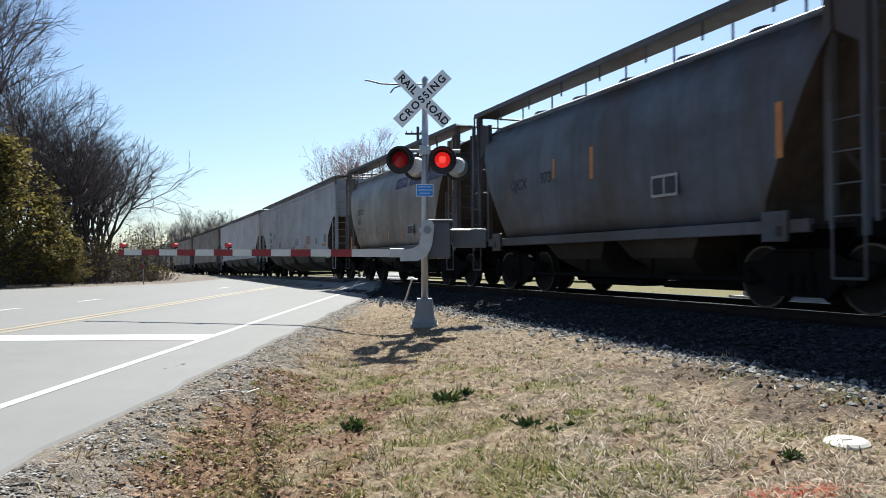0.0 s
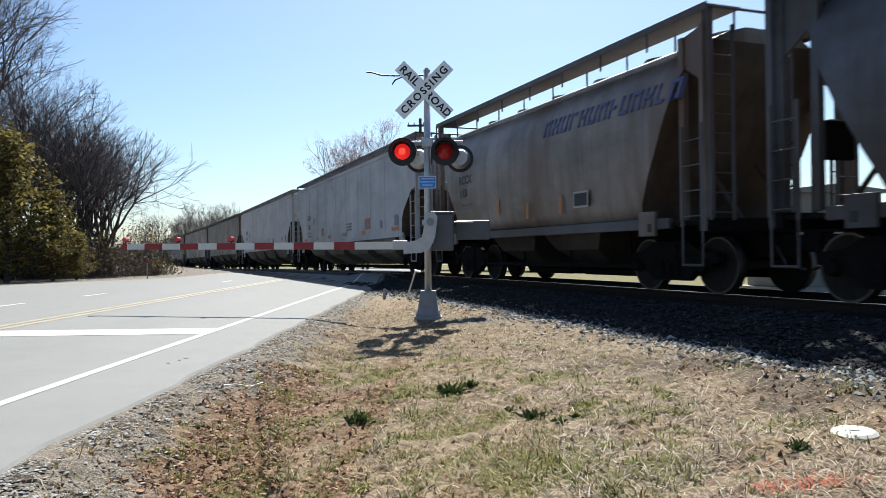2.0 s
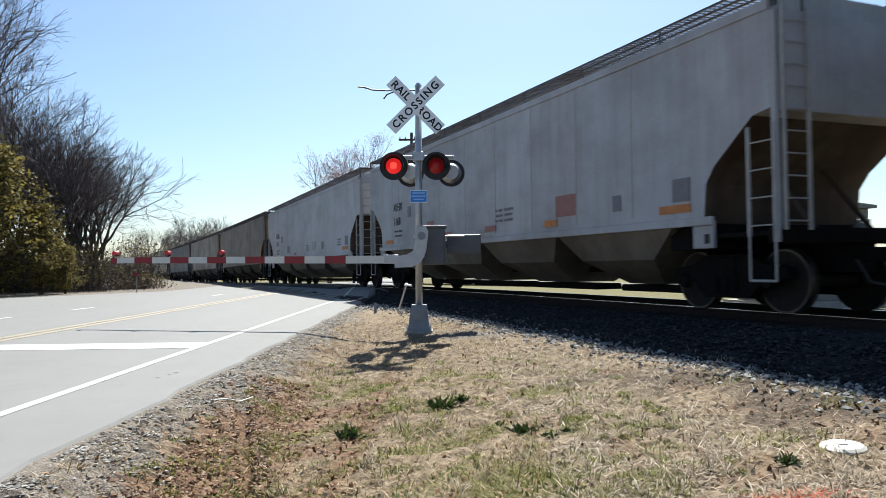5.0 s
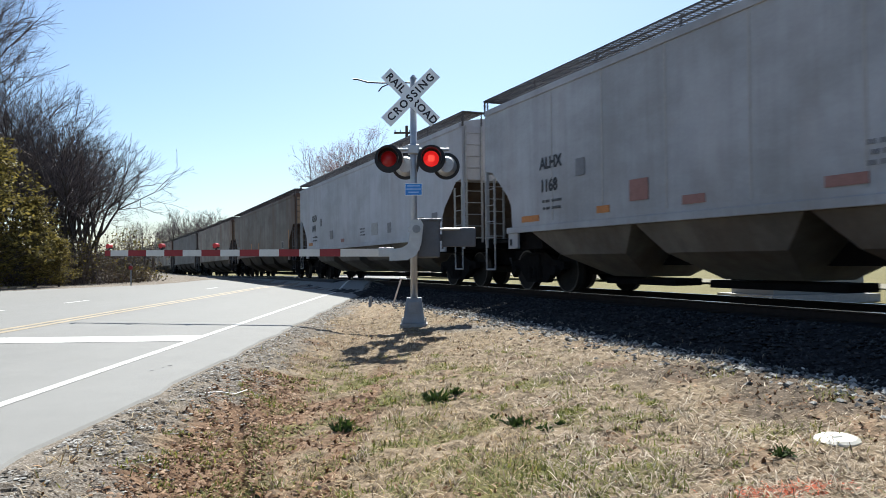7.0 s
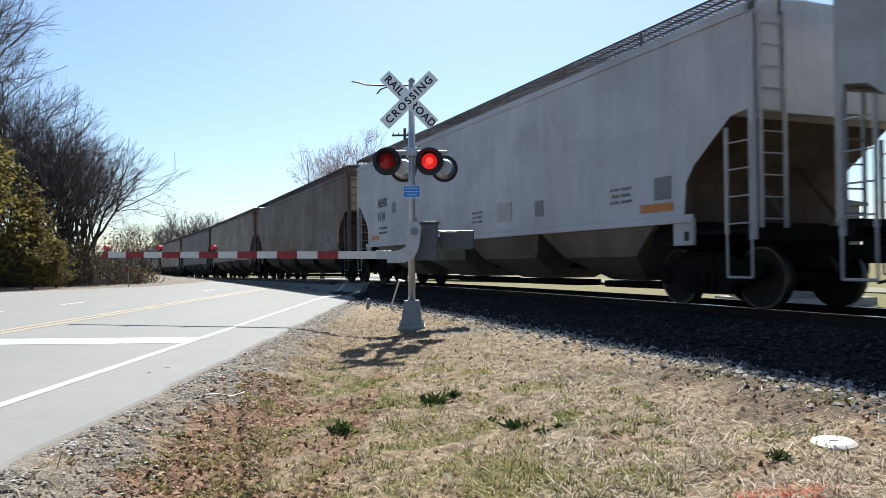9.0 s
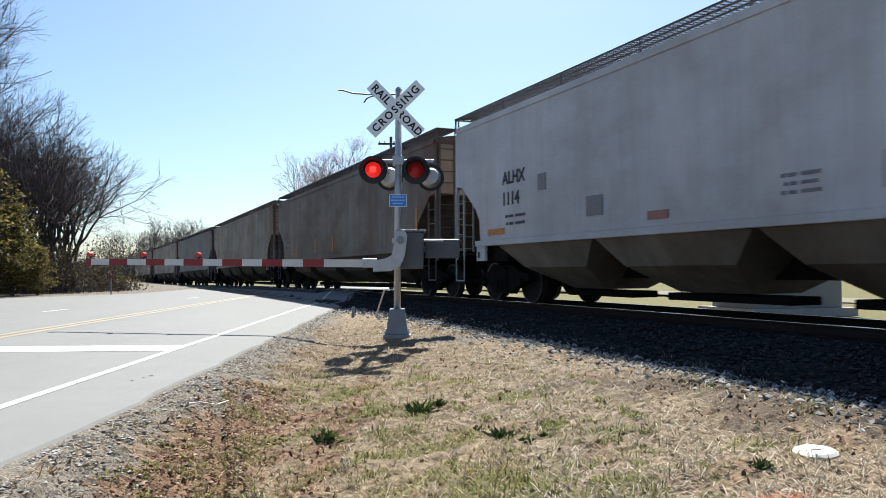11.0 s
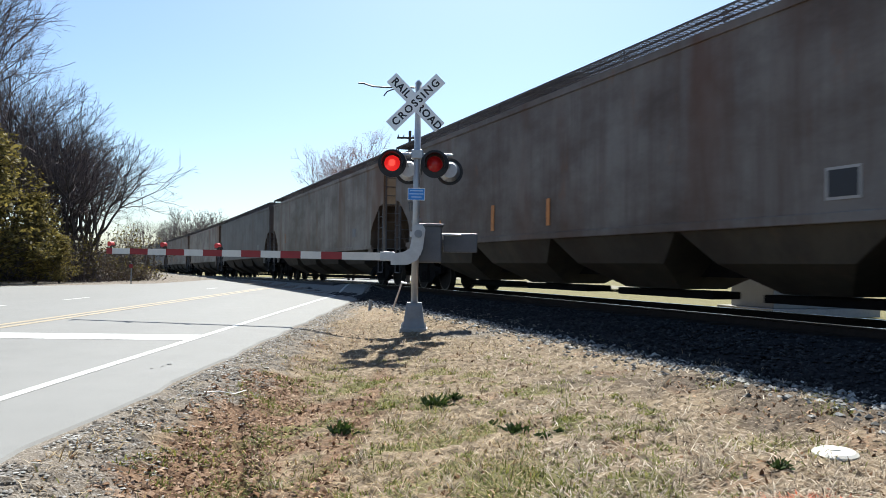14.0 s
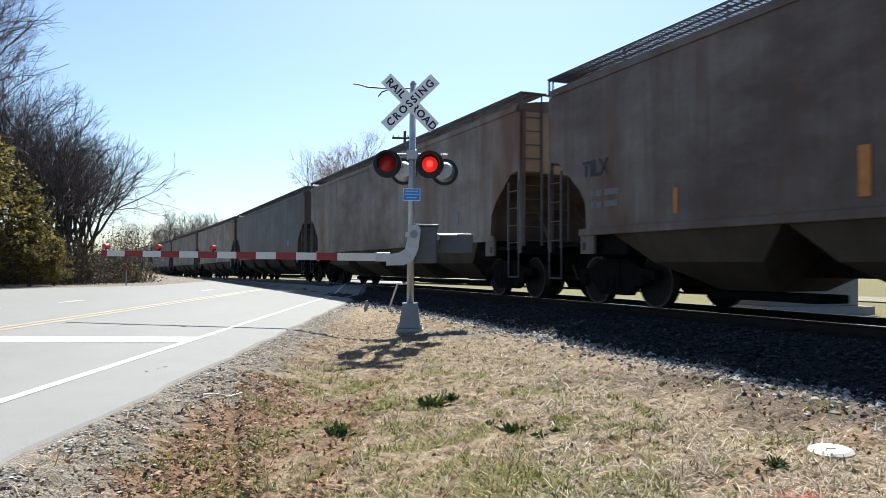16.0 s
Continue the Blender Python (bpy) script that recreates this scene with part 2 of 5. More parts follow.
M_REDCORE = plain("red_lens_core", (0.5, 0.03, 0.03), 0.3, 0, 0.1, 20, 0, 0.62, (1.0, 0.06, 0.04))
M_REDGLOW = plain("red_arm_lamp", (0.40, 0.025, 0.03), 0.3, 0, 0.1, 20, 0, 0.016, (1.0, 0.05, 0.05))
M_CONCRETE = plain("concrete", (0.30, 0.29, 0.28), 0.9, 0, 0.2, 7, 0.4)
M_COVER = plain("white_plastic_cover", (0.50, 0.485, 0.44), 0.5, 0, 0.08, 9)
M_ORANGE = plain("orange_marking_paint", (0.50, 0.10, 0.04), 0.8, 0, 0.2, 14)
M_DECAL = plain("orange_reflector", (0.43, 0.17, 0.05), 0.6, 0, 0.3, 9, 0)
M_GREYPATCH = plain("repaint_patch", (0.17, 0.17, 0.18), 0.6, 0, 0.2, 8, 0)
M_PRINT = plain("faded_black_print", (0.075, 0.075, 0.082), 0.6, 0, 0.3, 14, 0)
M_REDPATCH = plain("red_brown_patch", (0.26, 0.13, 0.11), 0.6, 0, 0.2, 8, 0)
M_PALEPATCH = plain("pale_patch", (0.33, 0.32, 0.31), 0.6, 0, 0.15, 8, 0)
P_STEEL = plain("car_steel_painted", (0.33, 0.32, 0.31), 0.6, 0.1, 0.3, 6)
M_LOGO = plain("blue_company_lettering", (0.07, 0.082, 0.16), 0.6, 0, 0.35, 3, 0)
M_STRAW = leaf_mat("straw_blade", [(0.085, 0.058, 0.038), (0.27, 0.208, 0.146), (0.42, 0.342, 0.255), (0.62, 0.54, 0.43)], 0.35)
M_GOLD = leaf_mat("golden_straw_blade", [(0.085, 0.052, 0.022), (0.24, 0.165, 0.078), (0.37, 0.275, 0.15), (0.52, 0.43, 0.29)], 0.35)
M_GREENBLADE = leaf_mat("green_blade", [(0.07, 0.082, 0.014), (0.15, 0.165, 0.03), (0.26, 0.245, 0.07)])
M_WEED = leaf_mat("weed_leaf", [(0.022, 0.04, 0.010), (0.045, 0.075, 0.016)])
M_LITTER = island_mat("dead_leaf", [(0.07, 0.034, 0.018), (0.18, 0.098, 0.052), (0.30, 0.19, 0.115), (0.40, 0.28, 0.185)])
M_CLOD = island_mat("earth_clod", [(0.085, 0.047, 0.027), (0.19, 0.113, 0.069), (0.30, 0.195, 0.13), (0.44, 0.32, 0.23)])
M_BARK = plain("grey_brown_bark", (0.065, 0.052, 0.045), 0.95, 0, 0.35, 5, 0.5)
M_TWIG = island_mat("bare_twig", [(0.06, 0.05, 0.055), (0.11, 0.092, 0.094), (0.19, 0.155, 0.145)])
M_TWIG_RED = island_mat("budding_twig", [(0.08, 0.036, 0.036), (0.13, 0.07, 0.068), (0.18, 0.115, 0.11)])
M_LEAF_YG = leaf_mat("yellow_green_leaf", [(0.045, 0.04, 0.014), (0.12, 0.098, 0.028), (0.24, 0.19, 0.05)])
M_LEAF_DARK = leaf_mat("dark_needle", [(0.010, 0.018, 0.010), (0.02, 0.03, 0.014), (0.035, 0.045, 0.02)])
M_BROWNLEAF = leaf_mat("brown_bush_leaf", [(0.035, 0.026, 0.02), (0.07, 0.05, 0.034), (0.06, 0.053, 0.022)])
M_BUNGALOW = plain("bungalow_aluminium", (0.19, 0.195, 0.195), 0.55, 0.2, 0.12, 2)


# ---- mesh helpers ----
def part(name, bm, material, parent=None, label="", smooth=False):
    me = bpy.data.meshes.new(name)
    bm.to_mesh(me)
    bm.free()
    me.materials.append(material)
    if smooth:
        for f in me.polygons:
            f.use_smooth = True
    ob = new(name, me)
    ob.parent = parent
    return tagged(ob, label)


def raw(name, verts, faces, material, parent=None, label=""):
    me = bpy.data.meshes.new(name)
    me.from_pydata(verts, [], faces)
    me.materials.append(material)
    ob = new(name, me)
    ob.parent = parent
    return tagged(ob, label)


def thing(name, label, category, m=None, group="", kind=""):
    ob = new(name)
    ob.empty_display_size = 0.1
    if m is not None:
        ob.matrix_basis = m
    return tagged(ob, label, category, group, kind)


def box(x0, x1, y0, y1, z0, z1, bm=None, bevel=0.0):
    bm = bm or bmesh.new()
    mat = Matrix.LocRotScale(((x0 + x1) / 2, (y0 + y1) / 2, (z0 + z1) / 2), None, (abs(x1 - x0), abs(y1 - y0), abs(z1 - z0)))
    made = bmesh.ops.create_cube(bm, size=1, matrix=mat)
    if bevel:
        edges = list({e for v in made["verts"] for e in v.link_edges})
        bmesh.ops.bevel(bm, geom=edges, offset=bevel, segments=2, affect="EDGES", profile=0.5)
    return bm


def rod(a, b, r0, r1=None, n=8, bm=None):
    bm = bm or bmesh.new()
    a, b = Vector(a), Vector(b)
    d = b - a
    m = Matrix.Translation((a + b) / 2) @ d.to_track_quat("Z", "Y").to_matrix().to_4x4()
    bmesh.ops.create_cone(bm, cap_ends=True, segments=n, radius1=r0, radius2=r0 if r1 is None else r1, depth=d.length, matrix=m)
    return bm


def prism(pts, a, b, axis="y", bm=None):
    """A polygon pushed from a to b along an axis; pts are (x, z) for y, (y, z) for x, (x, y) for z."""
    bm = bm or bmesh.new()
    put = {"y": lambda p, t: (p[0], t, p[1]), "x": lambda p, t: (t, p[0], p[1]), "z": lambda p, t: (p[0], p[1], t)}[axis]
    lo, hi = [bm.verts.new(put(p, a)) for p in pts], [bm.verts.new(put(p, b)) for p in pts]
    n = len(pts)
    for i in range(n):
        bm.faces.new((lo[i], lo[(i + 1) % n], hi[(i + 1) % n], hi[i]))
    bm.faces.new(lo[::-1])
    bm.faces.new(hi)
    bmesh.ops.recalc_face_normals(bm, faces=bm.faces)
    return bm


def frustum(x0, x1, y0, y1, z1, a0, a1, b0, b1, z0, bm=None):
    """From the wide rectangle at z1 to the narrow one at z0."""
    bm = bm or bmesh.new()
    t = [bm.verts.new(c) for c in ((x0, y0, z1), (x1, y0, z1), (x1, y1, z1), (x0, y1, z1))]
    b = [bm.verts.new(c) for c in ((a0, b0, z0), (a1, b0, z0), (a1, b1, z0), (a0, b1, z0))]
    for i in range(4):
        bm.faces.new((t[i], t[(i + 1) % 4], b[(i + 1) % 4], b[i]))
    bm.faces.new(t)
    bm.faces.new(b[::-1])
    bmesh.ops.recalc_face_normals(bm, faces=bm.faces)
    return bm


def lettering(name, words, size, material, parent, m, depth=0.002, bold=0.0, spacing=1.0, align="CENTER"):
    cu = bpy.data.curves.new(name, "FONT")
    cu.body, cu.size, cu.extrude, cu.offset, cu.align_x, cu.align_y = words, size, depth, bold, align, "CENTER"
    cu.resolution_u, cu.space_character = 3, spacing
    tmp = bpy.data.objects.new(name, cu)
    scene.collection.objects.link(tmp)
    me = bpy.data.meshes.new_from_object(tmp.evaluated_get(bpy.context.evaluated_depsgraph_get()))
    bpy.data.objects.remove(tmp)
    me.materials.clear()
    me.materials.append(material)
    ob = new(name, me)
    ob.parent, ob.matrix_basis = parent, m
    return ob


# ---- ground ----
def spread(dense_lo, dense_hi, step, lo, hi, grow=1.13):
    mid = list(np.arange(dense_lo, dense_hi + 1e-6, step))
    out, d = [], step
    v = dense_hi
    while v < hi:
        d *= grow
        v += d
        out.append(min(v, hi))
    left, d, v = [], step, dense_lo
    while v > lo:
        d *= grow
        v -= d
        left.append(max(v, lo))
    return np.array(left[::-1] + mid + out)


def cover_of(x, y):
    """Gravel, bare earth and green shares of the ground."""
    s, p = along(x, y)
    gravel = np.clip(sm(-1.55, -1.95, x + 0.22 * ripple(x, y, 5) + 0.18 * ripple(x * 4, y * 4, 8)) * 0.68 + 0.9 * sm(5.6, 6.3, p + 0.35 * ripple(x * 1.3, y, 3)) * (p < 13), 0, 1)
    gravel = np.maximum(gravel, 0.8 * np.exp(-(((x - 0.5) / 0.9) ** 2 + ((y - 12.6) / 0.7) ** 2)))
    earth = 0.45 * sm(0.2, 0.75, ripple(x * 1.9, y * 2.3, 33)) + 1.15 * np.exp(-((x + 1.42 + 0.1 * (y - 5)) / 0.42) ** 2) * sm(9.0, 7.0, y)
    earth = earth + 0.75 * np.exp(-((x + 0.62 + 0.12 * ripple(x, y * 1.4, 7)) / 0.16) ** 2) * sm(11.5, 8.0, y) + 0.3 * sm(0.2, 0.7, ripple(x * 0.8, y * 0.7, 9)) * sm(0.6, -0.2, x)
    earth = earth + 0.5 * np.exp(-((x - 3.3) / 0.9) ** 2 - ((y - 6.3) / 0.9) ** 2) + 0.3 * sm(4.6, 5.6, p + 0.5 * ripple(x * 1.7, y * 1.3, 17)) * sm(9.5, 7.5, y)
    green = 0.9 * sm(0.1, 0.55, ripple(x * 2.6, y * 2.1, 14)) * sm(1.9, 0.9, np.abs(x + 0.1)) * sm(11.0, 8.0, y) + 0.55 * sm(0.3, 0.8, ripple(x * 1.6, y * 2.1, 21)) * (x > 1) * (y < 8)
    green = green + 0.8 * np.exp(-((x - 0.6) / 0.42) ** 2 - ((y - 4.9) / 0.5) ** 2) + 0.6 * np.exp(-((x - 2.4) / 0.35) ** 2 - ((y - 5.4) / 0.18) ** 2)
    far = sm(13.5, 15.0, p)
    green = np.maximum(np.clip(green, 0, 1), 0.8 * far)
    green = np.maximum(green, 0.45 * sm(-14, -20, x) * sm(20, 30, y))
    return gravel * (1 - far), np.clip(earth, 0, 1) * (1 - far), green


def soil_of(x, y):
    """Share of dark stony soil towards the ballast."""
    p = along(x, y)[1]
    return np.clip(sm(3.7, 5.3, p + 0.75 * ripple(x * 1.5, y * 1.3, 61) + 0.3 * ripple(x * 5, y * 5, 4)) * sm(9.5, 7.5, y) * (p < 8), 0, 1)


def build_ground():
    xs, ys = spread(-2.6, 7.0, 0.05, -1500, 1500), spread(3.4, 15.0, 0.05, -900, 2500)
    X, Y = np.meshgrid(xs, ys)
    rng = np.random.default_rng(2)
    w = (X > -2.25) * (NX * X + NY * Y < 6.6)
    Z = ground_z(X, Y) + w * rng.normal(0, 0.009, X.shape)
    nx, ny = len(xs), len(ys)
    verts = np.stack([X.ravel(), Y.ravel(), Z.ravel()], 1)
    i = np.arange(nx * ny).reshape(ny, nx)
    faces = np.stack([i[:-1, :-1].ravel(), i[:-1, 1:].ravel(), i[1:, 1:].ravel(), i[1:, :-1].ravel()], 1)
    ob = raw("ground", verts.tolist(), faces.tolist(), M_GROUND)
    g, e, gr = cover_of(X.ravel(), Y.ravel())
    at = ob.data.color_attributes.new("cover", "FLOAT_COLOR", "POINT")
    at.data.foreach_set("color", np.stack([g, e, gr, soil_of(X.ravel(), Y.ravel())], 1).ravel())
    tagged(ob, "dry straw verge with bare red earth, gravel and green patches", "ground", kind="structure")


build_ground()


def strip(name, x0, x1, y0, y1, lift, material, label, category, steps=60, parent=None, nx=1):
    """A flat strip laid on the road."""
    ys, xs = np.linspace(y0, y1, steps + 1), np.linspace(x0, x1, nx + 1)
    verts, faces = [], []
    for y in ys:
        for x in xs:
            verts.append((x, y, float(road_z(x, y)) + lift))
    w = nx + 1
    for j in range(steps):
        for k in range(nx):
            faces.append((j * w + k, j * w + k + 1, (j + 1) * w + k + 1, (j + 1) * w + k))
    ob = raw(name, verts, faces, material, parent)
    return tagged(ob, label, category, kind="structure") if not parent else ob


def build_road():
    ys = np.concatenate([np.linspace(-18, 24, 85), np.linspace(24.3, 46, 90), np.linspace(47, 150, 60)])
    us = np.linspace(0, 1, 41)
    verts, faces = [], []
    for y in ys:
        e = float(left_edge(y))
        edge = -2.36 + 0.025 * math.sin(y * 2.3) + 0.02 * math.sin(y * 5.1)
        for u in us:
            x = edge + (e - edge) * u
            verts.append((x, y, float(road_z(x, y))))
    n = len(us)
    for j in range(len(ys) - 1):
        for k in range(n - 1):
            a = j * n + k
            faces.append((a, a + 1, a + n + 1, a + n))
    m = len(verts)
    for j, y in enumerate(ys):                      # the broken edge of the asphalt
        x, yy, z = verts[j * n]
        verts.append((x + 0.05, yy, z - 0.05))
    for j in range(len(ys) - 1):
        faces.append((j * n, (j + 1) * n, m + j + 1, m + j))
    road = raw("road", verts, faces, M_ASPHALT)
    tagged(road, "sun-bleached grey asphalt road rising to the crossing", "road", kind="structure")
    strip("edge_line", -3.42, -3.31, -18, 31, 0.004, M_WHITE_LINE, "worn white edge line painted on asphalt", "road marking", 120)
    strip("stop_line", -6.75, -3.43, 10.55, 11.35, 0.004, M_WHITE_LINE, "wide white stop line painted across the lane", "road marking", 4, nx=8)
    for k, x in enumerate((-7.14, -6.86)):
        strip("centre_line", x - 0.075, x + 0.075, -18, 33, 0.004, M_YELLOW_LINE, "faded yellow double centre line on asphalt", "road marking", 120)
    for x, y in ((-9.9, 4.5), (-10.05, 16.6), (-10.0, 20.8), (-8.95, 30.2)):
        strip("lane_dash", x - 0.07, x + 0.07, y, y + 1.4, 0.004, M_WHITE_LINE, "short white lane dash on asphalt", "road marking", 4)


build_road()


def build_spots():
    rng = random.Random(17)
    for x, y, size in ((-2.78, 8.1, 0.028), (-2.84, 7.75, 0.02), (-2.8, 7.95, 0.015), (-5.9, 7.2, 0.03)):
        bm = bmesh.new()
        ring = [bm.verts.new((x + size * rng.uniform(0.6, 1.2) * math.cos(a * 0.698), y + size * rng.uniform(0.6, 1.4) * math.sin(a * 0.698), float(road_z(x, y)) + 0.004)) for a in range(9)]
        bm.faces.new(ring)
        tagged(part("tar_spot", bm, M_BLACK), "small black tar spot on bleached asphalt", "road stain", "tar spots", "structure")


build_spots()


# ---- track ----
def swept(name, profile, material, parent, label=""):
    """A bar of the given profile (y, z) that follows the track."""
    ss = list(np.arange(-60, 12, 12.0)) + list(np.arange(12, 160, 3.0)) + [160, 260, 420]
    n = len(profile)
    verts = [(u, q + float(bend(u)), w - float(dip(u))) for u in ss for q, w in profile]
    faces = [(j * n + k, (j + 1) * n + k, (j + 1) * n + (k + 1) % n, j * n + (k + 1) % n) for j in range(len(ss) - 1) for k in range(n)]
    faces += [tuple(range(n)), tuple(range(len(verts) - n, len(verts)))]
    return raw(name, verts, faces, material, parent, label)


def build_track():
    m = track_pose(0, PC, 0)
    bed = thing("ballast_bed", "grey crushed-stone ballast bed under the rails", "railway track", m, kind="structure")
    prof = [(-4.0, 0.25), (-3.3, 0.37), (-1.95, 0.68), (-1.6, 0.72), (1.6, 0.72), (1.95, 0.68), (2.7, 0.55), (3.4, 0.44), (4.0, 0.25)]
    ss = np.concatenate([np.arange(-60, -2, 2.0), np.arange(-2, 30, 0.25), np.arange(30, 80, 1.0), np.arange(80, 420, 6.0)])
    rng = np.random.default_rng(4)
    verts = [(s, y + float(bend(s)), z - float(dip(s)) + rng.normal(0, 0.012) - 0.03 * (abs(y) > 3.4)) for s in ss for y, z in prof]
    n = len(prof)
    faces = [(j * n + k, (j + 1) * n + k, (j + 1) * n + k + 1, j * n + k + 1) for j in range(len(ss) - 1) for k in range(n - 1)]
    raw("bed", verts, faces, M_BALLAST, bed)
    # loose stones on the shoulder
    count = 40000
    s = rng.uniform(-3, 34, count) ** 1.0
    y = np.where(rng.random(count) < 0.62, rng.uniform(1.3, 3.5, count), 3.1 + np.abs(rng.normal(0, 0.36, count)))
    z = np.interp(y, [q[0] for q in prof], [q[1] for q in prof])
    yb = y + bend(s)
    wx, wy = NX * (PC - yb) - NY * s, NY * (PC - yb) + NX * s
    z = np.maximum(z - dip(s), ground_z(wx, wy)) + rng.uniform(-0.005, 0.02, count)
    keep = wx > -2.2
    s, y, z, yb = s[keep], y[keep], z[keep], yb[keep]
    base = np.array([(1, 0, 0), (-1, 0, 0), (0, 1, 0), (0, -1, 0), (0.3, 0.2, 0.6), (-0.2, 0.1, -0.6)], float)
    tri = np.array([(0, 2, 4), (2, 1, 4), (1, 3, 4), (3, 0, 4), (2, 0, 5), (1, 2, 5), (3, 1, 5), (0, 3, 5)])
    c = len(s)
    size = rng.uniform(0.018, 0.045, c)
    V = base[None] * rng.uniform(0.6, 1.3, (c, 6, 1)) * size[:, None, None]
    a = rng.uniform(0, 6.28, c)
    ca, sa = np.cos(a)[:, None], np.sin(a)[:, None]
    V = np.stack([V[:, :, 0] * ca - V[:, :, 1] * sa, V[:, :, 0] * sa + V[:, :, 1] * ca, V[:, :, 2]], 2)
    V += np.stack([s, yb, z], 1)[:, None, :]
    # Dark and pale sets part near the edge of the train's shadow.
    for sunlit, name, label in ((False, "ballast_stones", "crushed stone beside the rails, near-black for train shade"), (True, "toe_stones", "pale crushed stone at the foot of the ballast, past the train shade")):
        pick = (y + rng.normal(0, 0.12, c) > 3.3) == sunlit
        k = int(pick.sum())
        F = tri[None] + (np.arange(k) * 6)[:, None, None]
        ob = raw(name, V[pick].reshape(-1, 3).tolist(), F.reshape(-1, 3).tolist(), M_STONE_PALE if sunlit else M_STONE)
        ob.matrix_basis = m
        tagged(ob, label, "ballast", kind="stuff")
    # rails
    prof = [(-0.065, 0), (0.065, 0), (0.065, 0.012), (0.012, 0.03), (0.012, 0.12), (0.036, 0.128), (0.036, 0.15), (-0.036, 0.15),
            (-0.036, 0.128), (-0.012, 0.12), (-0.012, 0.03), (-0.065, 0.012)]
    for side in (1, -1):
        rail = thing("rail", "worn steel rail with rusty sides and polished head", "rail", m, "rails", "structure")
        swept("rail_web", [(q + side * 0.755, w + RAIL - 0.158) for q, w in prof], M_RAIL, rail)
        swept("rail_head", [(side * 0.755 - 0.03, RAIL - 0.006), (side * 0.755 + 0.03, RAIL - 0.006), (side * 0.755 + 0.03, RAIL), (side * 0.755 - 0.03, RAIL)], M_RAILHEAD, rail, "polished running surface")
    tie_me = None
    for k in range(120):
        if tie_me is None:
            ob = part("tie", box(-0.11, 0.11, -1.3, 1.3, -0.15, 0.0, None, 0.01), M_TIE, bed)
            tie_me = ob.data
        else:
            ob = new("tie", tie_me)
            ob.parent = bed
        u = -4 + k * 0.5
        ob.location = (u, float(bend(u)), 0.735 - float(dip(u)) + 0.004 * math.sin(k * 1.7))


build_track()


def build_crossing():
    """Panels between and beside the rails at the crossing, near-black for the train's shade."""
    m = track_pose(0, PC, 0)
    deck = thing("crossing_deck", "crossing panels flush with the rails, near-black for train shade", "crossing", m, kind="structure")
    # Colour deepens the train's shadow on the road.
    shaded_black = plain("shaded_panel_black", (0.03, 0.03, 0.032), 0.85, 0, 0.3, 6, 0.3)
    for y0, y1 in ((-1.75, -0.85), (-0.66, 0.66), (0.85, 1.75)):
        me = None
        for k in range(16):
            if me is None:
                ob = part("panel", box(-1.2, 1.2, y0, y1, 0.66, 0.862, None, 0.012), shaded_black, deck)
                me = ob.data
            else:
                ob = new("panel", me)
                ob.parent = deck
            u = 31.5 + k * 2.42
            ob.location = (u, float(bend(u)), -float(dip(u)))
            ob.rotation_euler = (0, math.atan(float(dip(u + 1) - dip(u - 1)) / 2), math.atan(float(bend(u + 1) - bend(u - 1)) / 2))


build_crossing()


# ---- the train ----
def shell(profile, cut, length, material, parent, name="body", label=""):
    """A car body: the profile (y, z), from the near sill over the roof to the far sill, with both ends drawn in by cut(z)."""
    bm = bmesh.new()
    n = len(profile)
    xs = [0.0, 0.03] + [length * k / 12 for k in range(1, 12)] + [length - 0.03, length]
    rings = []
    for x in xs:
        ring = []
        for y, z in profile:
            c = cut(z)
            ring.append(bm.verts.new((c + (length - 2 * c) * x / length, y, z)))
        rings.append(ring)
    for a, b in zip(rings, rings[1:]):
        for k in range(n - 1):
            bm.faces.new((a[k], b[k], b[k + 1], a[k + 1]))
        bm.faces.new((a[n - 1], b[n - 1], b[0], a[0]))
    for ring in (rings[0], rings[-1]):
        for k in range(n // 2):
            if k + 1 < n - 2 - k + 1 and len({k, k + 1, n - 2 - k, n - 1 - k}) == 4:
                bm.faces.new((ring[k], ring[k + 1], ring[n - 2 - k], ring[n - 1 - k]))
    bmesh.ops.recalc_face_normals(bm, faces=bm.faces)
    ob = part(name, bm, material, parent, label)
    # Lower end sheets go darker brown: grime with the undercut's shade mixed in.
    ob.data.materials.append(P_SHADED_RUSTEND)
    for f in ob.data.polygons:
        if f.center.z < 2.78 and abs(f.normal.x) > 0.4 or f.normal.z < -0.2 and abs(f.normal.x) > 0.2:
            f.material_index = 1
    return ob


def ladder(parent, x, w, y, z0, z1, rungs, material, along=True):
    bm = bmesh.new()
    step = (z1 - z0) / rungs
    if along:
        for q in (x, x + w):
            box(q - 0.022, q + 0.022, y - 0.02, y + 0.02, z0, z1, bm)
        for k in range(rungs):
            rod((x, y, z0 + step * (k + 0.4)), (x + w, y, z0 + step * (k + 0.4)), 0.012, None, 6, bm)
    else:
        for q in (y, y + w):
            box(x - 0.02, x + 0.02, q - 0.022, q + 0.022, z0, z1, bm)
        for k in range(rungs):
            rod((x, y, z0 + step * (k + 0.4)), (x, y + w, z0 + step * (k + 0.4)), 0.012, None, 6, bm)
    return part("ladder", bm, material, parent)


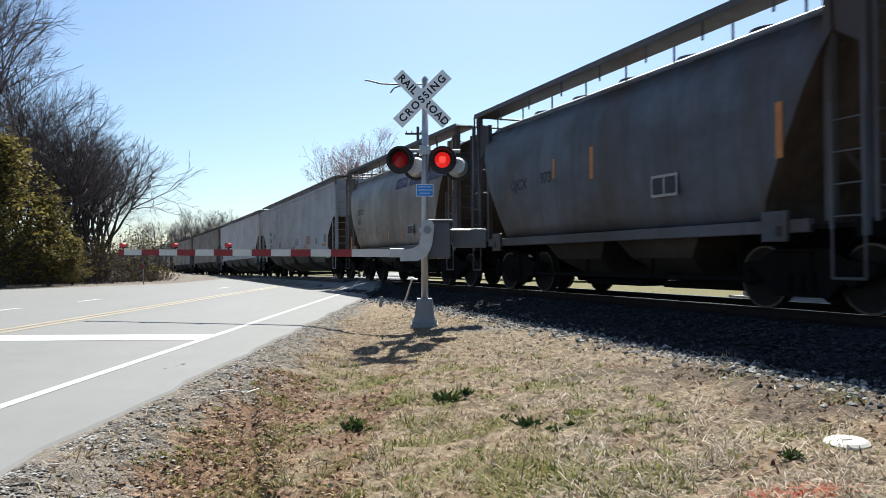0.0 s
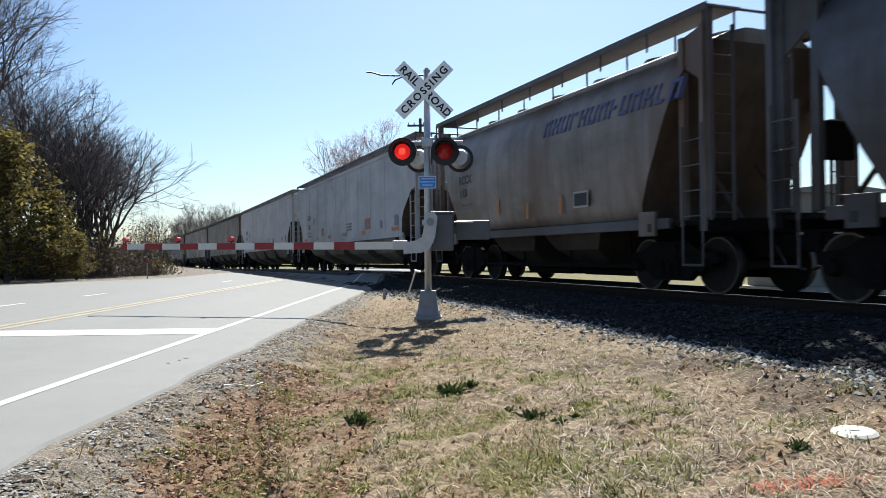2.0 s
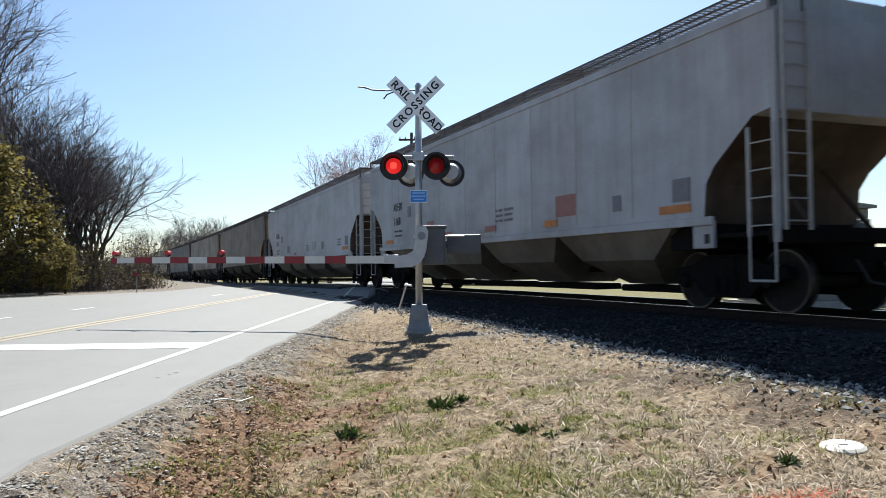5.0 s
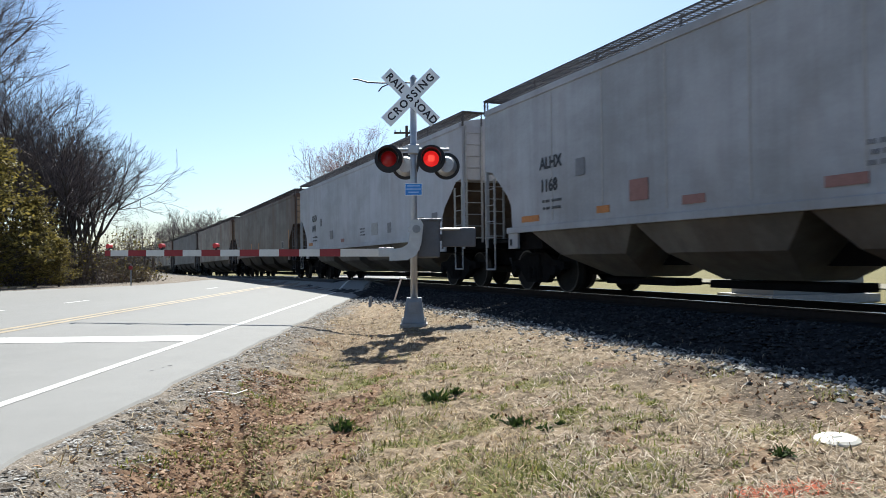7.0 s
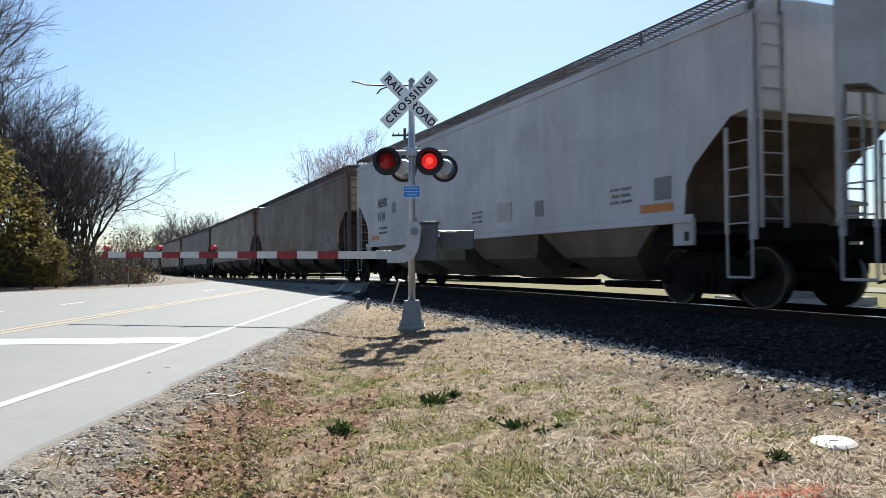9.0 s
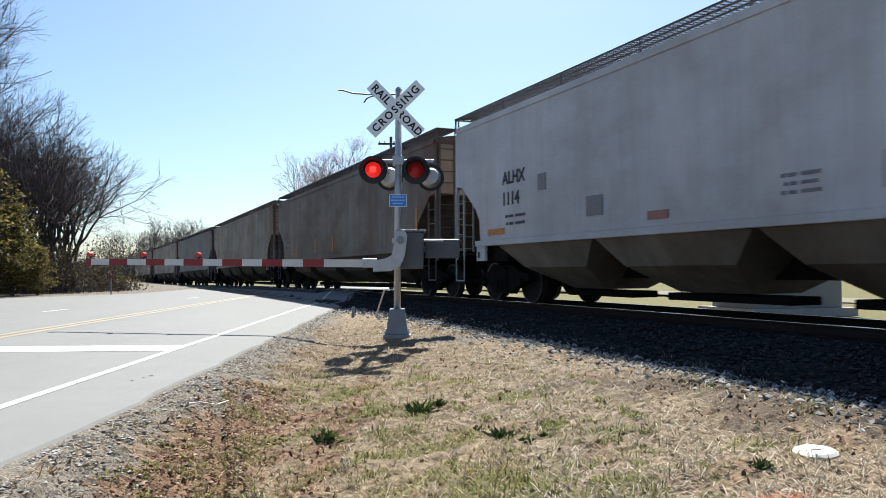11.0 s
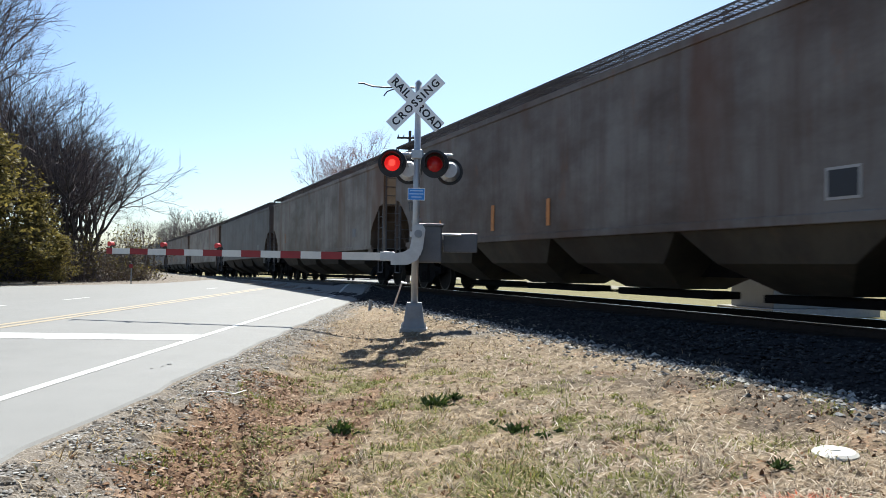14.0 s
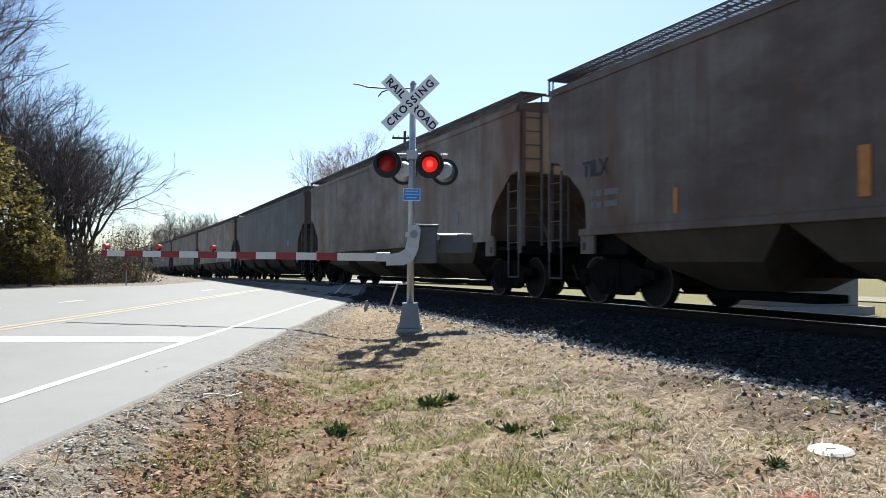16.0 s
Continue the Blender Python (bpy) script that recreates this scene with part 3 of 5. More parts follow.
def truck(parent, x):
    t = new("truck")
    t.parent, t.location = parent, (x, 0, 0)
    tagged(t, "dark cast-steel four-wheel truck")
    for side in (1, -1):
        y = side * 1.0
        pts = [(-1.18, 0.50), (-1.18, 0.66), (-0.75, 0.70), (-0.42, 0.86), (0.42, 0.86), (0.75, 0.70), (1.18, 0.66), (1.18, 0.50),
               (0.72, 0.44), (0.45, 0.20), (-0.45, 0.20), (-0.72, 0.44)]
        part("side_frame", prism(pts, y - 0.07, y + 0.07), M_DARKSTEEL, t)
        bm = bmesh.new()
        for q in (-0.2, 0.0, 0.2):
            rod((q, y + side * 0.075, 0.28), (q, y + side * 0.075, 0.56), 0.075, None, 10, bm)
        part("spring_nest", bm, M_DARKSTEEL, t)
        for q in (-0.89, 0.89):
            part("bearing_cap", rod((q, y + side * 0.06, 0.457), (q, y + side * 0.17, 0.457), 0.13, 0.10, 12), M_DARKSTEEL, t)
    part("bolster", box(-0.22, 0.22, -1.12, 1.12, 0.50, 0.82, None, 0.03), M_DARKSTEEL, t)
    for q in (-0.89, 0.89):
        bm = rod((0, -0.75, 0), (0, 0.75, 0), 0.085, None, 10)
        for side in (1, -1):
            y = side * 0.755
            rod((0, y - 0.065, 0), (0, y + 0.065, 0), 0.455, 0.455, 28, bm)
            rod((0, y - side * 0.065, 0), (0, y - side * 0.10, 0), 0.48, 0.47, 28, bm)
            yr = y + side * 0.067
            ring = [[bm.verts.new((r * math.cos(k * 0.2244), yr, r * math.sin(k * 0.2244))) for k in range(28)] for r in (0.432, 0.464)]
            for k in range(28):
                bm.faces.new((ring[0][k], ring[1][k], ring[1][(k + 1) % 28], ring[0][(k + 1) % 28]))
            for k in range(3):
                a = k * 2.094
                rod((0.25 * math.cos(a), y + side * 0.06, 0.25 * math.sin(a)), (0.25 * math.cos(a), y + side * 0.072, 0.25 * math.sin(a)), 0.04, None, 8, bm)
        ws = part("wheelset", bm, M_WHEEL, t)
        ws.location = (q, 0, 0.457)
        me = ws.data
        me.materials.append(M_RIM)
        for f in me.polygons:                       # the worn rim face
            if abs(abs(f.center.y) - 0.755) < 0.07 and math.hypot(f.center.x, f.center.z) > 0.44:
                f.material_index = 1
    return t


def coupler(parent, x, way):
    bm = box(x, x + way * 0.55, -0.09, 0.09, 0.72, 0.92, None, 0.015)
    box(x + way * 0.45, x + way * 0.66, -0.14, 0.14, 0.66, 0.98, bm, 0.03)
    part("coupler", bm, M_DARKSTEEL, parent)
    hose = bmesh.new()
    for a, b in (((0.1, 0.3, 0.75), (0.3, 0.3, 0.45)), ((0.3, 0.3, 0.45), (0.55, 0.2, 0.4))):
        rod((x + way * a[0], a[1], a[2]), (x + way * b[0], b[1], b[2]), 0.022, None, 6, hose)
    part("air_hose", hose, M_BLACK, parent)


def end_gear(car, length, paint, steel, tall=2.95):
    """Ladders, posts, end platforms, hand rails and brake wheel at both ends."""
    for at, way in ((0.0, 1), (length, -1)):
        for side in (1, -1):
            x = at + way * 0.06
            ladder(car, min(x, x + way * 0.46), 0.46, side * 1.58, 1.08, tall - 0.35, 4, steel)
            part("corner_post", box(at + way * 0.02, at + way * 0.10, side * 1.545 - 0.035, side * 1.545 + 0.035, 1.0, tall + 1.15), paint, car)
            bm = rod((x, side * 1.58, 1.1), (x, side * 1.58, 0.48), 0.018, None, 6)
            rod((x + way * 0.46, side * 1.58, 1.1), (x + way * 0.46, side * 1.58, 0.48), 0.018, None, 6, bm)
            rod((x, side * 1.58, 0.48), (x + way * 0.46, side * 1.58, 0.48), 0.02, None, 6, bm)
            part("stirrup_step", bm, steel, car)
            y0 = 1.06 if side > 0 else -1.5
            ladder(car, at - way * 0.045, 0.44, y0, 1.16, 4.15, 10, steel, False)
            part("end_brace", rod((at + way * 0.3, side * 0.55, 1.15), (at + way * 1.2, side * 0.55, 2.2), 0.04, None, 6), P_SHADED_RUSTEND, car)
            pad = part("jacking_pad", box(at + way * 1.22, at + way * 1.66, side * 1.56 - 0.03, side * 1.56 + 0.03, 0.95, 1.36, None, 0.008), paint, car)
            part("pad_hole", box(at + way * 1.30, at + way * 1.40, side * 1.594 - 0.006, side * 1.594 + 0.006, 1.02, 1.16), M_BLACK, pad, "dark square opening")
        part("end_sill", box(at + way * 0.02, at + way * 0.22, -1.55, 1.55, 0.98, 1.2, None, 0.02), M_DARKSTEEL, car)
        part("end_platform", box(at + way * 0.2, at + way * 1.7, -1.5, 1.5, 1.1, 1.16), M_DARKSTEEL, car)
        coupler(car, at, -way)
    bw = bmesh.new()
    cx, cy, cz = length + 0.02, 0.35, 2.25
    seg = 18
    for k in range(seg):
        a, b = 6.2832 * k / seg, 6.2832 * (k + 1) / seg
        rod((cx, cy + 0.28 * math.cos(a), cz + 0.28 * math.sin(a)), (cx, cy + 0.28 * math.cos(b), cz + 0.28 * math.sin(b)), 0.016, None, 5, bw)
    for k in range(4):
        a = 1.5708 * k + 0.4
        rod((cx, cy, cz), (cx, cy + 0.28 * math.cos(a), cz + 0.28 * math.sin(a)), 0.012, None, 5, bw)
    part("brake_wheel", bw, M_BLACK, car)
    part("brake_box", box(length - 0.12, length + 0.0, 0.1, 0.6, 1.95, 2.5, None, 0.02), M_DARKSTEEL, car)


def walkway(car, length, z, y0, y1, steel, solid=False):
    """Roof walks of open grating along both sides, on short posts."""
    steel = P_GREY
    for side in (1, -1):
        bm = bmesh.new()
        if solid:
            box(0.0, length, side * y0, side * y1, z, z + 0.035, bm)
            box(0.0, length, side * y1 - 0.015, side * y1 + 0.015, z - 0.05, z + 0.06, bm)
        else:
            for k in range(4):
                y = y0 + (y1 - y0) * k / 3
                box(-0.05, length + 0.05, side * y - 0.012, side * y + 0.012, z, z + 0.03, bm)
            k = -0.05
            while k < length:
                box(k, k + 0.035, side * y0, side * y1, z + 0.004, z + 0.026, bm)
                k += 0.11
        part("roof_walk", bm, steel, car)
        for k in range(9):
            x = 0.1 + (length - 0.2) * k / 8
            for q in (y1 - 0.03, y0 + 0.03):
                part("walk_post", rod((x, side * q, z - 0.34), (x, side * q, z), 0.02, None, 6), steel, car)
    for at in (0.0, length):
        bm = rod((at, -y1, z), (at, y1, z), 0.025, None, 6)
        for q in (-y1, y1):
            rod((at, q, z - 0.35), (at, q, z), 0.025, None, 6, bm)
        part("end_rail", bm, steel, car)


def bays(car, length, count, paint, z1=1.3, half=1.5, lo=2.75, foot=0.8, low=0.5, inset=0.0):
    """Hopper bays under the body; the outer slopes of the end bays run in by inset."""
    hi = length - lo
    w = (hi - lo) / count
    for k in range(count):
        a, b = lo + w * k, lo + w * (k + 1)
        mid = (a + b) / 2
        f0, f1 = mid - foot, mid + foot
        if inset and k == 0:
            f0 = a + inset
        if inset and k == count - 1:
            f1 = b - inset
        zk = z1 - 0.5                                # the steep upper sheet, then the funnel
        u = (z1 - zk) / (z1 - 0.36)
        k0, k1, hk = a + 0.04 + (f0 - a - 0.04) * u, b - 0.04 + (f1 - b + 0.04) * u, half - 0.45 * (half - low) * u
        bm = frustum(a + 0.04, b - 0.04, -half, half, z1, k0, k1, -hk, hk, zk)
        frustum(k0, k1, -hk, hk, zk, f0, f1, -low, low, 0.36, bm)
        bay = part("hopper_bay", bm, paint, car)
        bm = box(f0 - 0.55, f1 + 0.55, -0.32, 0.32, 0.2, 0.33, None, 0.02)
        rod((f0 - 0.7, 0, 0.27), (f1 + 0.7, 0, 0.27), 0.04, None, 8, bm)
        part("outlet_gate", bm, M_DARKSTEEL, bay)
    part("centre_sill", box(0.1, length - 0.1, -0.32, 0.32, 0.58, 1.2), M_DARKSTEEL, car)


NEAR = pose(0, 0, 0, 90, 0, 180)     # lettering upright on the side that faces +y


def side_words(car, words, x, z, size, material, y, bold=0.012):
    lettering("lettering", words, size, material, car, pose(x, y, z) @ NEAR, 0.001, bold)


def bars(car, x, z, widths, h, gap, material, y, name="small_print"):
    bm = bmesh.new()
    for k, w in enumerate(widths):
      for a, b in ((0.0, 0.05), (0.07, 0.12), (0.19, 0.24), (0.26, 0.31), (0.33, 0.39), (0.52, 0.59), (0.62, 0.69), (0.72, 0.79), (0.82, 0.89), (0.92, 1.0)):
        box(x + w / 2 - a * w, x + w / 2 - b * w, y - 0.003, y + 0.003, z - k * (h + gap) - h, z - k * (h + gap), bm)
    tagged(part(name, bm, material, car), kind="stuff")


def patch(car, x, z, w, h, material, y, name="marking_panel"):
    part(name, box(x - w / 2, x + w / 2, y - 0.004, y + 0.004, z - h / 2, z + h / 2), material, car)


def flat_car(label, paint, under, steel, length, words=(), decals=(), seam=None, wall=None):
    car = thing("hopper_car", label, "hopper car", None, "cars of the train")
    zs = [1.32, 1.6, 1.9, 2.15, 2.45, 2.75, 2.8, 3.3, 3.8, 4.2]
    near = [(1.585, z) for z in zs] + [(1.55, 4.28), (1.1, 4.36), (0.5, 4.42)]
    cut = lambda z: float(np.interp(z, [1.32, 1.9, 2.15, 2.75, 2.80, 4.5], [1.42, 1.36, 1.18, 0.42, 0.10, 0.10]))
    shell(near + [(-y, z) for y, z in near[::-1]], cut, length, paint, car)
    for side in (1, -1):
        bm = box(1.2, length - 1.2, side * 1.60 - 0.025, side * 1.60 + 0.025, 1.29, 1.42, None, 0.012)
        part("side_sill", bm, paint, car)
        bm = box(0.1, length - 0.1, side * 1.59 - 0.025, side * 1.59 + 0.025, 4.12, 4.25, None, 0.01)
        part("top_chord", bm, paint, car)
        for k in range(1, 9) if seam else ():
            x = 1.4 + (length - 2.8) * k / 9
            part("side_seam", box(x - 0.02, x + 0.02, side * 1.588 - 0.004, side * 1.588 + 0.004, 1.5, 4.12), seam or paint, car)
    part("end_panel", box(-0.005, 0.09, -1.5, 1.5, 2.76, 4.1), wall or paint, car)
    part("end_panel", box(length - 0.09, length + 0.005, -1.5, 1.5, 2.76, 4.1), wall or paint, car)
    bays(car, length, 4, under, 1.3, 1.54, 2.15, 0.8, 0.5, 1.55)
    # Dark block added over each truck to close the bright gap under the body.
    for at, way in ((0.0, 1), (length, -1)):
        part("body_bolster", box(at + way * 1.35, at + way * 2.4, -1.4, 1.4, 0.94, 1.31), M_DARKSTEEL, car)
    for k in range(10):
        x = 1.2 + (length - 2.4) * k / 9
        part("roof_hatch", box(x - 0.7, x + 0.7, -0.35, 0.35, 4.40, 4.50, None, 0.02), paint, car)
    walkway(car, length, 4.50, 0.95, 1.56, steel)
    end_gear(car, length, paint, steel)
    truck(car, 1.55), truck(car, length - 1.55)
    for w in words:
        side_words(car, *w)
    for d in decals:
        patch(car, *d, 1.594 + 0.003 * (decals.index(d) % 3))
    return car


def round_car(label, paint, under, steel, length, words=(), decals=()):
    car = thing("hopper_car", label, "hopper car", None, "cars of the train")
    near = [(1.42, 1.2), (1.51, 1.5), (1.57, 1.95), (1.60, 2.4), (1.60, 2.9), (1.55, 3.3), (1.45, 3.6), (1.28, 3.86), (1.04, 4.06), (0.74, 4.2), (0.4, 4.29)]
    cut = lambda z: float(np.interp(z, [1.25, 1.6, 2.4, 3.3, 4.1, 4.5], [1.75, 1.62, 1.15, 0.72, 0.38, 0.34]))
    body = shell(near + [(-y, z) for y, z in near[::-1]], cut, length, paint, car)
    for f in body.data.polygons:
        f.use_smooth = abs(f.normal.x) < 0.3
    for side in (1, -1):
        part("side_sill", box(0.9, length - 0.9, side * 1.50 - 0.05, side * 1.50 + 0.05, 1.06, 1.24, None, 0.015), steel, car)
        part("roof_ridge", rod((0.5, side * 1.25, 3.90), (length - 0.5, side * 1.25, 3.90), 0.03, None, 6), paint, car)
        for at, way in ((0.0, 1), (length, -1)):
            part("end_post", box(at + way * 0.62, at + way * 0.74, side * 1.40 - 0.05, side * 1.40 + 0.05, 1.2, 4.1), paint, car)
            part("end_frame", box(at + way * 0.05, at + way * 0.17, side * 1.40 - 0.06, side * 1.40 + 0.06, 1.15, 4.45), paint, car)
            part("frame_gusset", prism([(at + way * 0.17, 3.3), (at + way * 0.17, 4.2), (at + way * 0.62, 4.1), (at + way * 0.62, 3.6)], side * 1.40 - 0.02, side * 1.40 + 0.02), paint, car)
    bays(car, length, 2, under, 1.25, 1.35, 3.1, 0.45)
    for k in range(6):
        x = 1.2 + (length - 2.4) * k / 5
        part("roof_hatch", rod((x, 0, 4.25), (x, 0, 4.42), 0.38, 0.34, 16), paint, car)
    for side in (1, -1):
        part("brake_pipe", rod((2.2, side * 1.1, 0.42), (length - 2.2, side * 1.1, 0.42), 0.045, None, 6), M_DARKSTEEL, car)
        for k in range(4):
            x = 2.6 + (length - 5.2) * k / 3
            part("pipe_hanger", rod((x, side * 1.1, 0.42), (x, side * 1.1, 1.15), 0.03, None, 6), M_DARKSTEEL, car)
    walkway(car, length, 4.42, 0.85, 1.50, steel, True)
    end_gear(car, length, paint, steel, 3.0)
    truck(car, 1.5), truck(car, length - 1.5)
    for w in words:
        side_words(car, *w)
    for d in decals:
        patch(car, *d, 1.600 + 0.004 * (decals.index(d) % 3))
    return car


P_BLUEGREY = car_paint("paint_blue_grey", (0.088, 0.10, 0.125), (0.042, 0.034, 0.028), 0.85, 0.6, 0.5)
P_BEIGE = car_paint("paint_beige_grey", (0.225, 0.20, 0.185), (0.075, 0.055, 0.042), 0.8, 0.6, 0.42)
P_WHITE = car_paint("paint_white_grey", (0.385, 0.395, 0.42), (0.19, 0.178, 0.168), 0.5, 0.12)
P_WHITE2 = car_paint("paint_off_white", (0.44, 0.45, 0.485), (0.23, 0.215, 0.20), 0.42, 0.15)
P_BROWN = car_paint("paint_brown_grey", (0.165, 0.145, 0.132), (0.075, 0.045, 0.031), 0.9, 0.6)
P_TAN = car_paint("paint_tan_grey", (0.24, 0.215, 0.19), (0.10, 0.066, 0.047), 0.85, 0.7)
P_GREY = car_paint("paint_dark_grey", (0.10, 0.10, 0.112), (0.045, 0.038, 0.033), 0.7, 0.4)
# Underside dust; all but the pale one darkened for shade beneath the cars.
P_UNDER = car_paint("shaded_underside_dust", (0.058, 0.049, 0.039), (0.018, 0.015, 0.013), 0.75, 0.4, 0.85)
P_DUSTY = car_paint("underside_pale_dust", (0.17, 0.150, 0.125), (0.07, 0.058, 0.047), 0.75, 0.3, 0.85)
P_DUSTY_SHADED = car_paint("shaded_underside_brown_dust", (0.075, 0.062, 0.045), (0.03, 0.024, 0.02), 0.7, 0.4, 0.85)
# End wall paler than the sides: light bounced between cars, put into the colour.
P_WALL = car_paint("end_wall_bounce_lit", (0.33, 0.295, 0.23), (0.14, 0.095, 0.06), 0.5, 0.4)
P_SHADED_RUSTEND = car_paint("shaded_rusty_end_grime", (0.10, 0.074, 0.055), (0.035, 0.025, 0.02), 0.75, 0.6, 0.85)

CARS = []                            # (thing, its length, where its nearer end is at the start)


def build_train():
    a = round_car("blue-grey round-sided covered hopper car, rust-streaked", P_BLUEGREY, P_UNDER, P_GREY, 11.5,
                  [("OJCX", 8.85, 2.4, 0.32, M_LETTER, 1.604), ("973", 7.6, 2.44, 0.32, M_LETTER, 1.604)],
                  [(5.86, 2.55, 0.12, 0.6, M_DECAL), (7.27, 2.6, 0.08, 0.4, M_DECAL), (1.31, 2.43, 0.12, 0.75, M_DECAL), (3.72, 1.92, 0.66, 0.36, M_PALEPATCH),
                   (3.88, 1.92, 0.27, 0.27, M_LETTER), (3.56, 1.92, 0.27, 0.27, M_LETTER)])
    CARS.append((a, 11.5, 6.4))
    CARS.append((copy_thing(a, track_pose(0)), 11.5, -6.4))
    b = round_car("beige-grey round-sided cement hopper car, stained brown", P_BEIGE, P_UNDER, P_GREY, 11.5,
                  [("RCCX", 9.18, 2.62, 0.30, M_LETTER, 1.604), ("113", 9.32, 2.27, 0.30, M_LETTER, 1.604)],
                  [(7.2, 1.8, 0.10, 0.4, M_DECAL), (5.7, 1.62, 0.09, 0.34, M_DECAL), (4.25, 1.66, 0.10, 0.38, M_DECAL), (10.5, 1.5, 0.2, 0.5, M_DECAL),
                   (3.48, 1.72, 0.54, 0.32, M_PALEPATCH), (3.48, 1.72, 0.46, 0.24, M_LETTER)])
    bars(b, 9.2, 2.0, (0.7, 0.65), 0.05, 0.06, M_GREYPATCH, 1.60)
    # the company name, as plain slanted bars
    for k in range(13):
        x = 4.98 - k * 0.345
        bm = prism([(x, 3.12), (x - 0.07, 3.12), (x - 0.13, 3.46), (x - 0.06, 3.46)], 1.50, 1.592)
        if k % 4 != 3:
            prism([(x - 0.19, 3.12), (x - 0.26, 3.12), (x - 0.32, 3.46), (x - 0.25, 3.46)], 1.50, 1.592, "y", bm)
        z = (3.39, 3.26, 3.12)[k % 3]
        o = (z - 3.12) * 0.176
        prism([(x - 0.05 - o, z), (x - 0.22 - o, z), (x - 0.23 - o, z + 0.065), (x - 0.06 - o, z + 0.065)], 1.50, 1.5915, "y", bm)
        for v in bm.verts:                           # laid on the curved side
            v.co.y += float(np.interp(v.co.z, (2.9, 3.3, 3.6), (1.60, 1.55, 1.45))) - 1.568
        part("company_mark", bm, M_LOGO, b)
    CARS.append((b, 11.5, 19.15))
    c = flat_car("white-grey flat-sided covered hopper car, lightly soiled", P_WHITE, P_DUSTY, P_STEEL, 18.7,
                 [("ALHX", 15.58, 2.66, 0.33, M_LETTER, 1.597), ("1168", 15.66, 2.2, 0.345, M_LETTER, 1.597)],
                 [(16.45, 1.57, 0.75, 0.13, M_DECAL), (14.48, 2.45, 0.3, 0.33, M_GREYPATCH), (12.7, 1.86, 0.5, 0.36, M_REDPATCH), (13.75, 1.6, 0.4, 0.13, M_DECAL),
                  (11.37, 1.6, 0.5, 0.14, M_REDPATCH), (8.73, 1.62, 0.6, 0.14, M_REDPATCH), (5.32, 1.9, 0.75, 0.42, M_REDPATCH), (5.9, 1.58, 0.5, 0.14, M_DECAL),
                  (1.9, 1.87, 0.4, 0.36, M_GREYPATCH), (2.06, 1.58, 0.75, 0.13, M_DECAL), (3.6, 1.8, 0.25, 0.28, M_GREYPATCH)], M_PALEPATCH)
    bars(c, 15.55, 1.92, (0.75, 0.7), 0.055, 0.09, M_PRINT, 1.596)
    bars(c, 8.0, 2.05, (0.9, 0.8, 0.9), 0.06, 0.06, M_GREYPATCH, 1.596)
    CARS.append((c, 18.7, 32.3))
    d = flat_car("clean off-white flat-sided covered hopper car", P_WHITE2, P_DUSTY, P_STEEL, 19.2,
                 [("ALHX", 16.17, 2.72, 0.38, M_LETTER, 1.597), ("1114", 16.3, 2.27, 0.39, M_LETTER, 1.597)],
                 [(16.98, 1.59, 0.8, 0.14, M_DECAL), (15.0, 2.5, 0.3, 0.33, M_GREYPATCH), (13.2, 1.88, 0.5, 0.36, M_GREYPATCH), (11.5, 1.6, 0.5, 0.14, M_REDPATCH),
                  (1.9, 1.87, 0.4, 0.36, M_GREYPATCH), (2.06, 1.57, 0.8, 0.13, M_DECAL), (5.8, 1.82, 0.34, 0.33, M_GREYPATCH), (7.36, 1.85, 0.7, 0.42, M_PALEPATCH)])
    bars(d, 16.1, 1.93, (0.85, 0.8), 0.06, 0.1, M_PRINT, 1.596)
    bars(d, 3.0, 1.98, (0.6, 0.5, 0.6), 0.05, 0.06, M_GREYPATCH, 1.596)
    bars(d, 8.8, 1.95, (0.6, 0.5, 0.6), 0.05, 0.06, M_GREYPATCH, 1.596)
    CARS.append((d, 19.2, 52.3))
    e = flat_car("dull brown-grey flat-sided covered hopper car, rust-stained", P_BROWN, P_DUSTY_SHADED, P_GREY, 19.6,
                 [("TILX", 17.9, 2.5, 0.40, M_LETTER, 1.597)],
                 [(15.69, 1.76, 0.1, 0.4, M_DECAL), (12.41, 1.85, 0.16, 0.6, M_DECAL), (9.84, 1.84, 0.14, 0.55, M_DECAL), (2.92, 1.77, 0.5, 0.4, M_PALEPATCH), (2.92, 1.77, 0.42, 0.33, M_LETTER),
                  (1.36, 2.05, 0.14, 0.95, M_DECAL)], None, P_WALL)
    bars(e, 17.6, 2.1, (0.85, 0.8), 0.11, 0.1, M_GREYPATCH, 1.596)
    CARS.append((e, 19.6, 72.7))
    f = flat_car("tan-grey flat-sided covered hopper car with rusty ends", P_TAN, P_DUSTY_SHADED, P_GREY, 19.6, [],
                 [(16.2, 2.2, 0.12, 0.5, M_DECAL), (3.4, 1.95, 0.4, 0.32, M_GREYPATCH)], None, P_WALL)
    CARS.append((f, 19.6, 93.5))
    g = flat_car("dark grey flat-sided covered hopper car, grimy", P_GREY, P_UNDER, P_GREY, 19.6, [], [(3.4, 1.95, 0.4, 0.32, M_GREYPATCH)])
    CARS.append((g, 19.6, 114.3))
    at = 114.3
    for k, src in enumerate((f, e, g, f, e, f, g, f, e)):
        at += 20.8
        CARS.append((copy_thing(src, track_pose(0)), 19.6, at))
    for ob, length, s in CARS:
        ob.matrix_basis = car_pose(s, length)


build_train()


# ---- the crossing signal ----
MAST = (-0.33, 13.35)
GLOBES = []


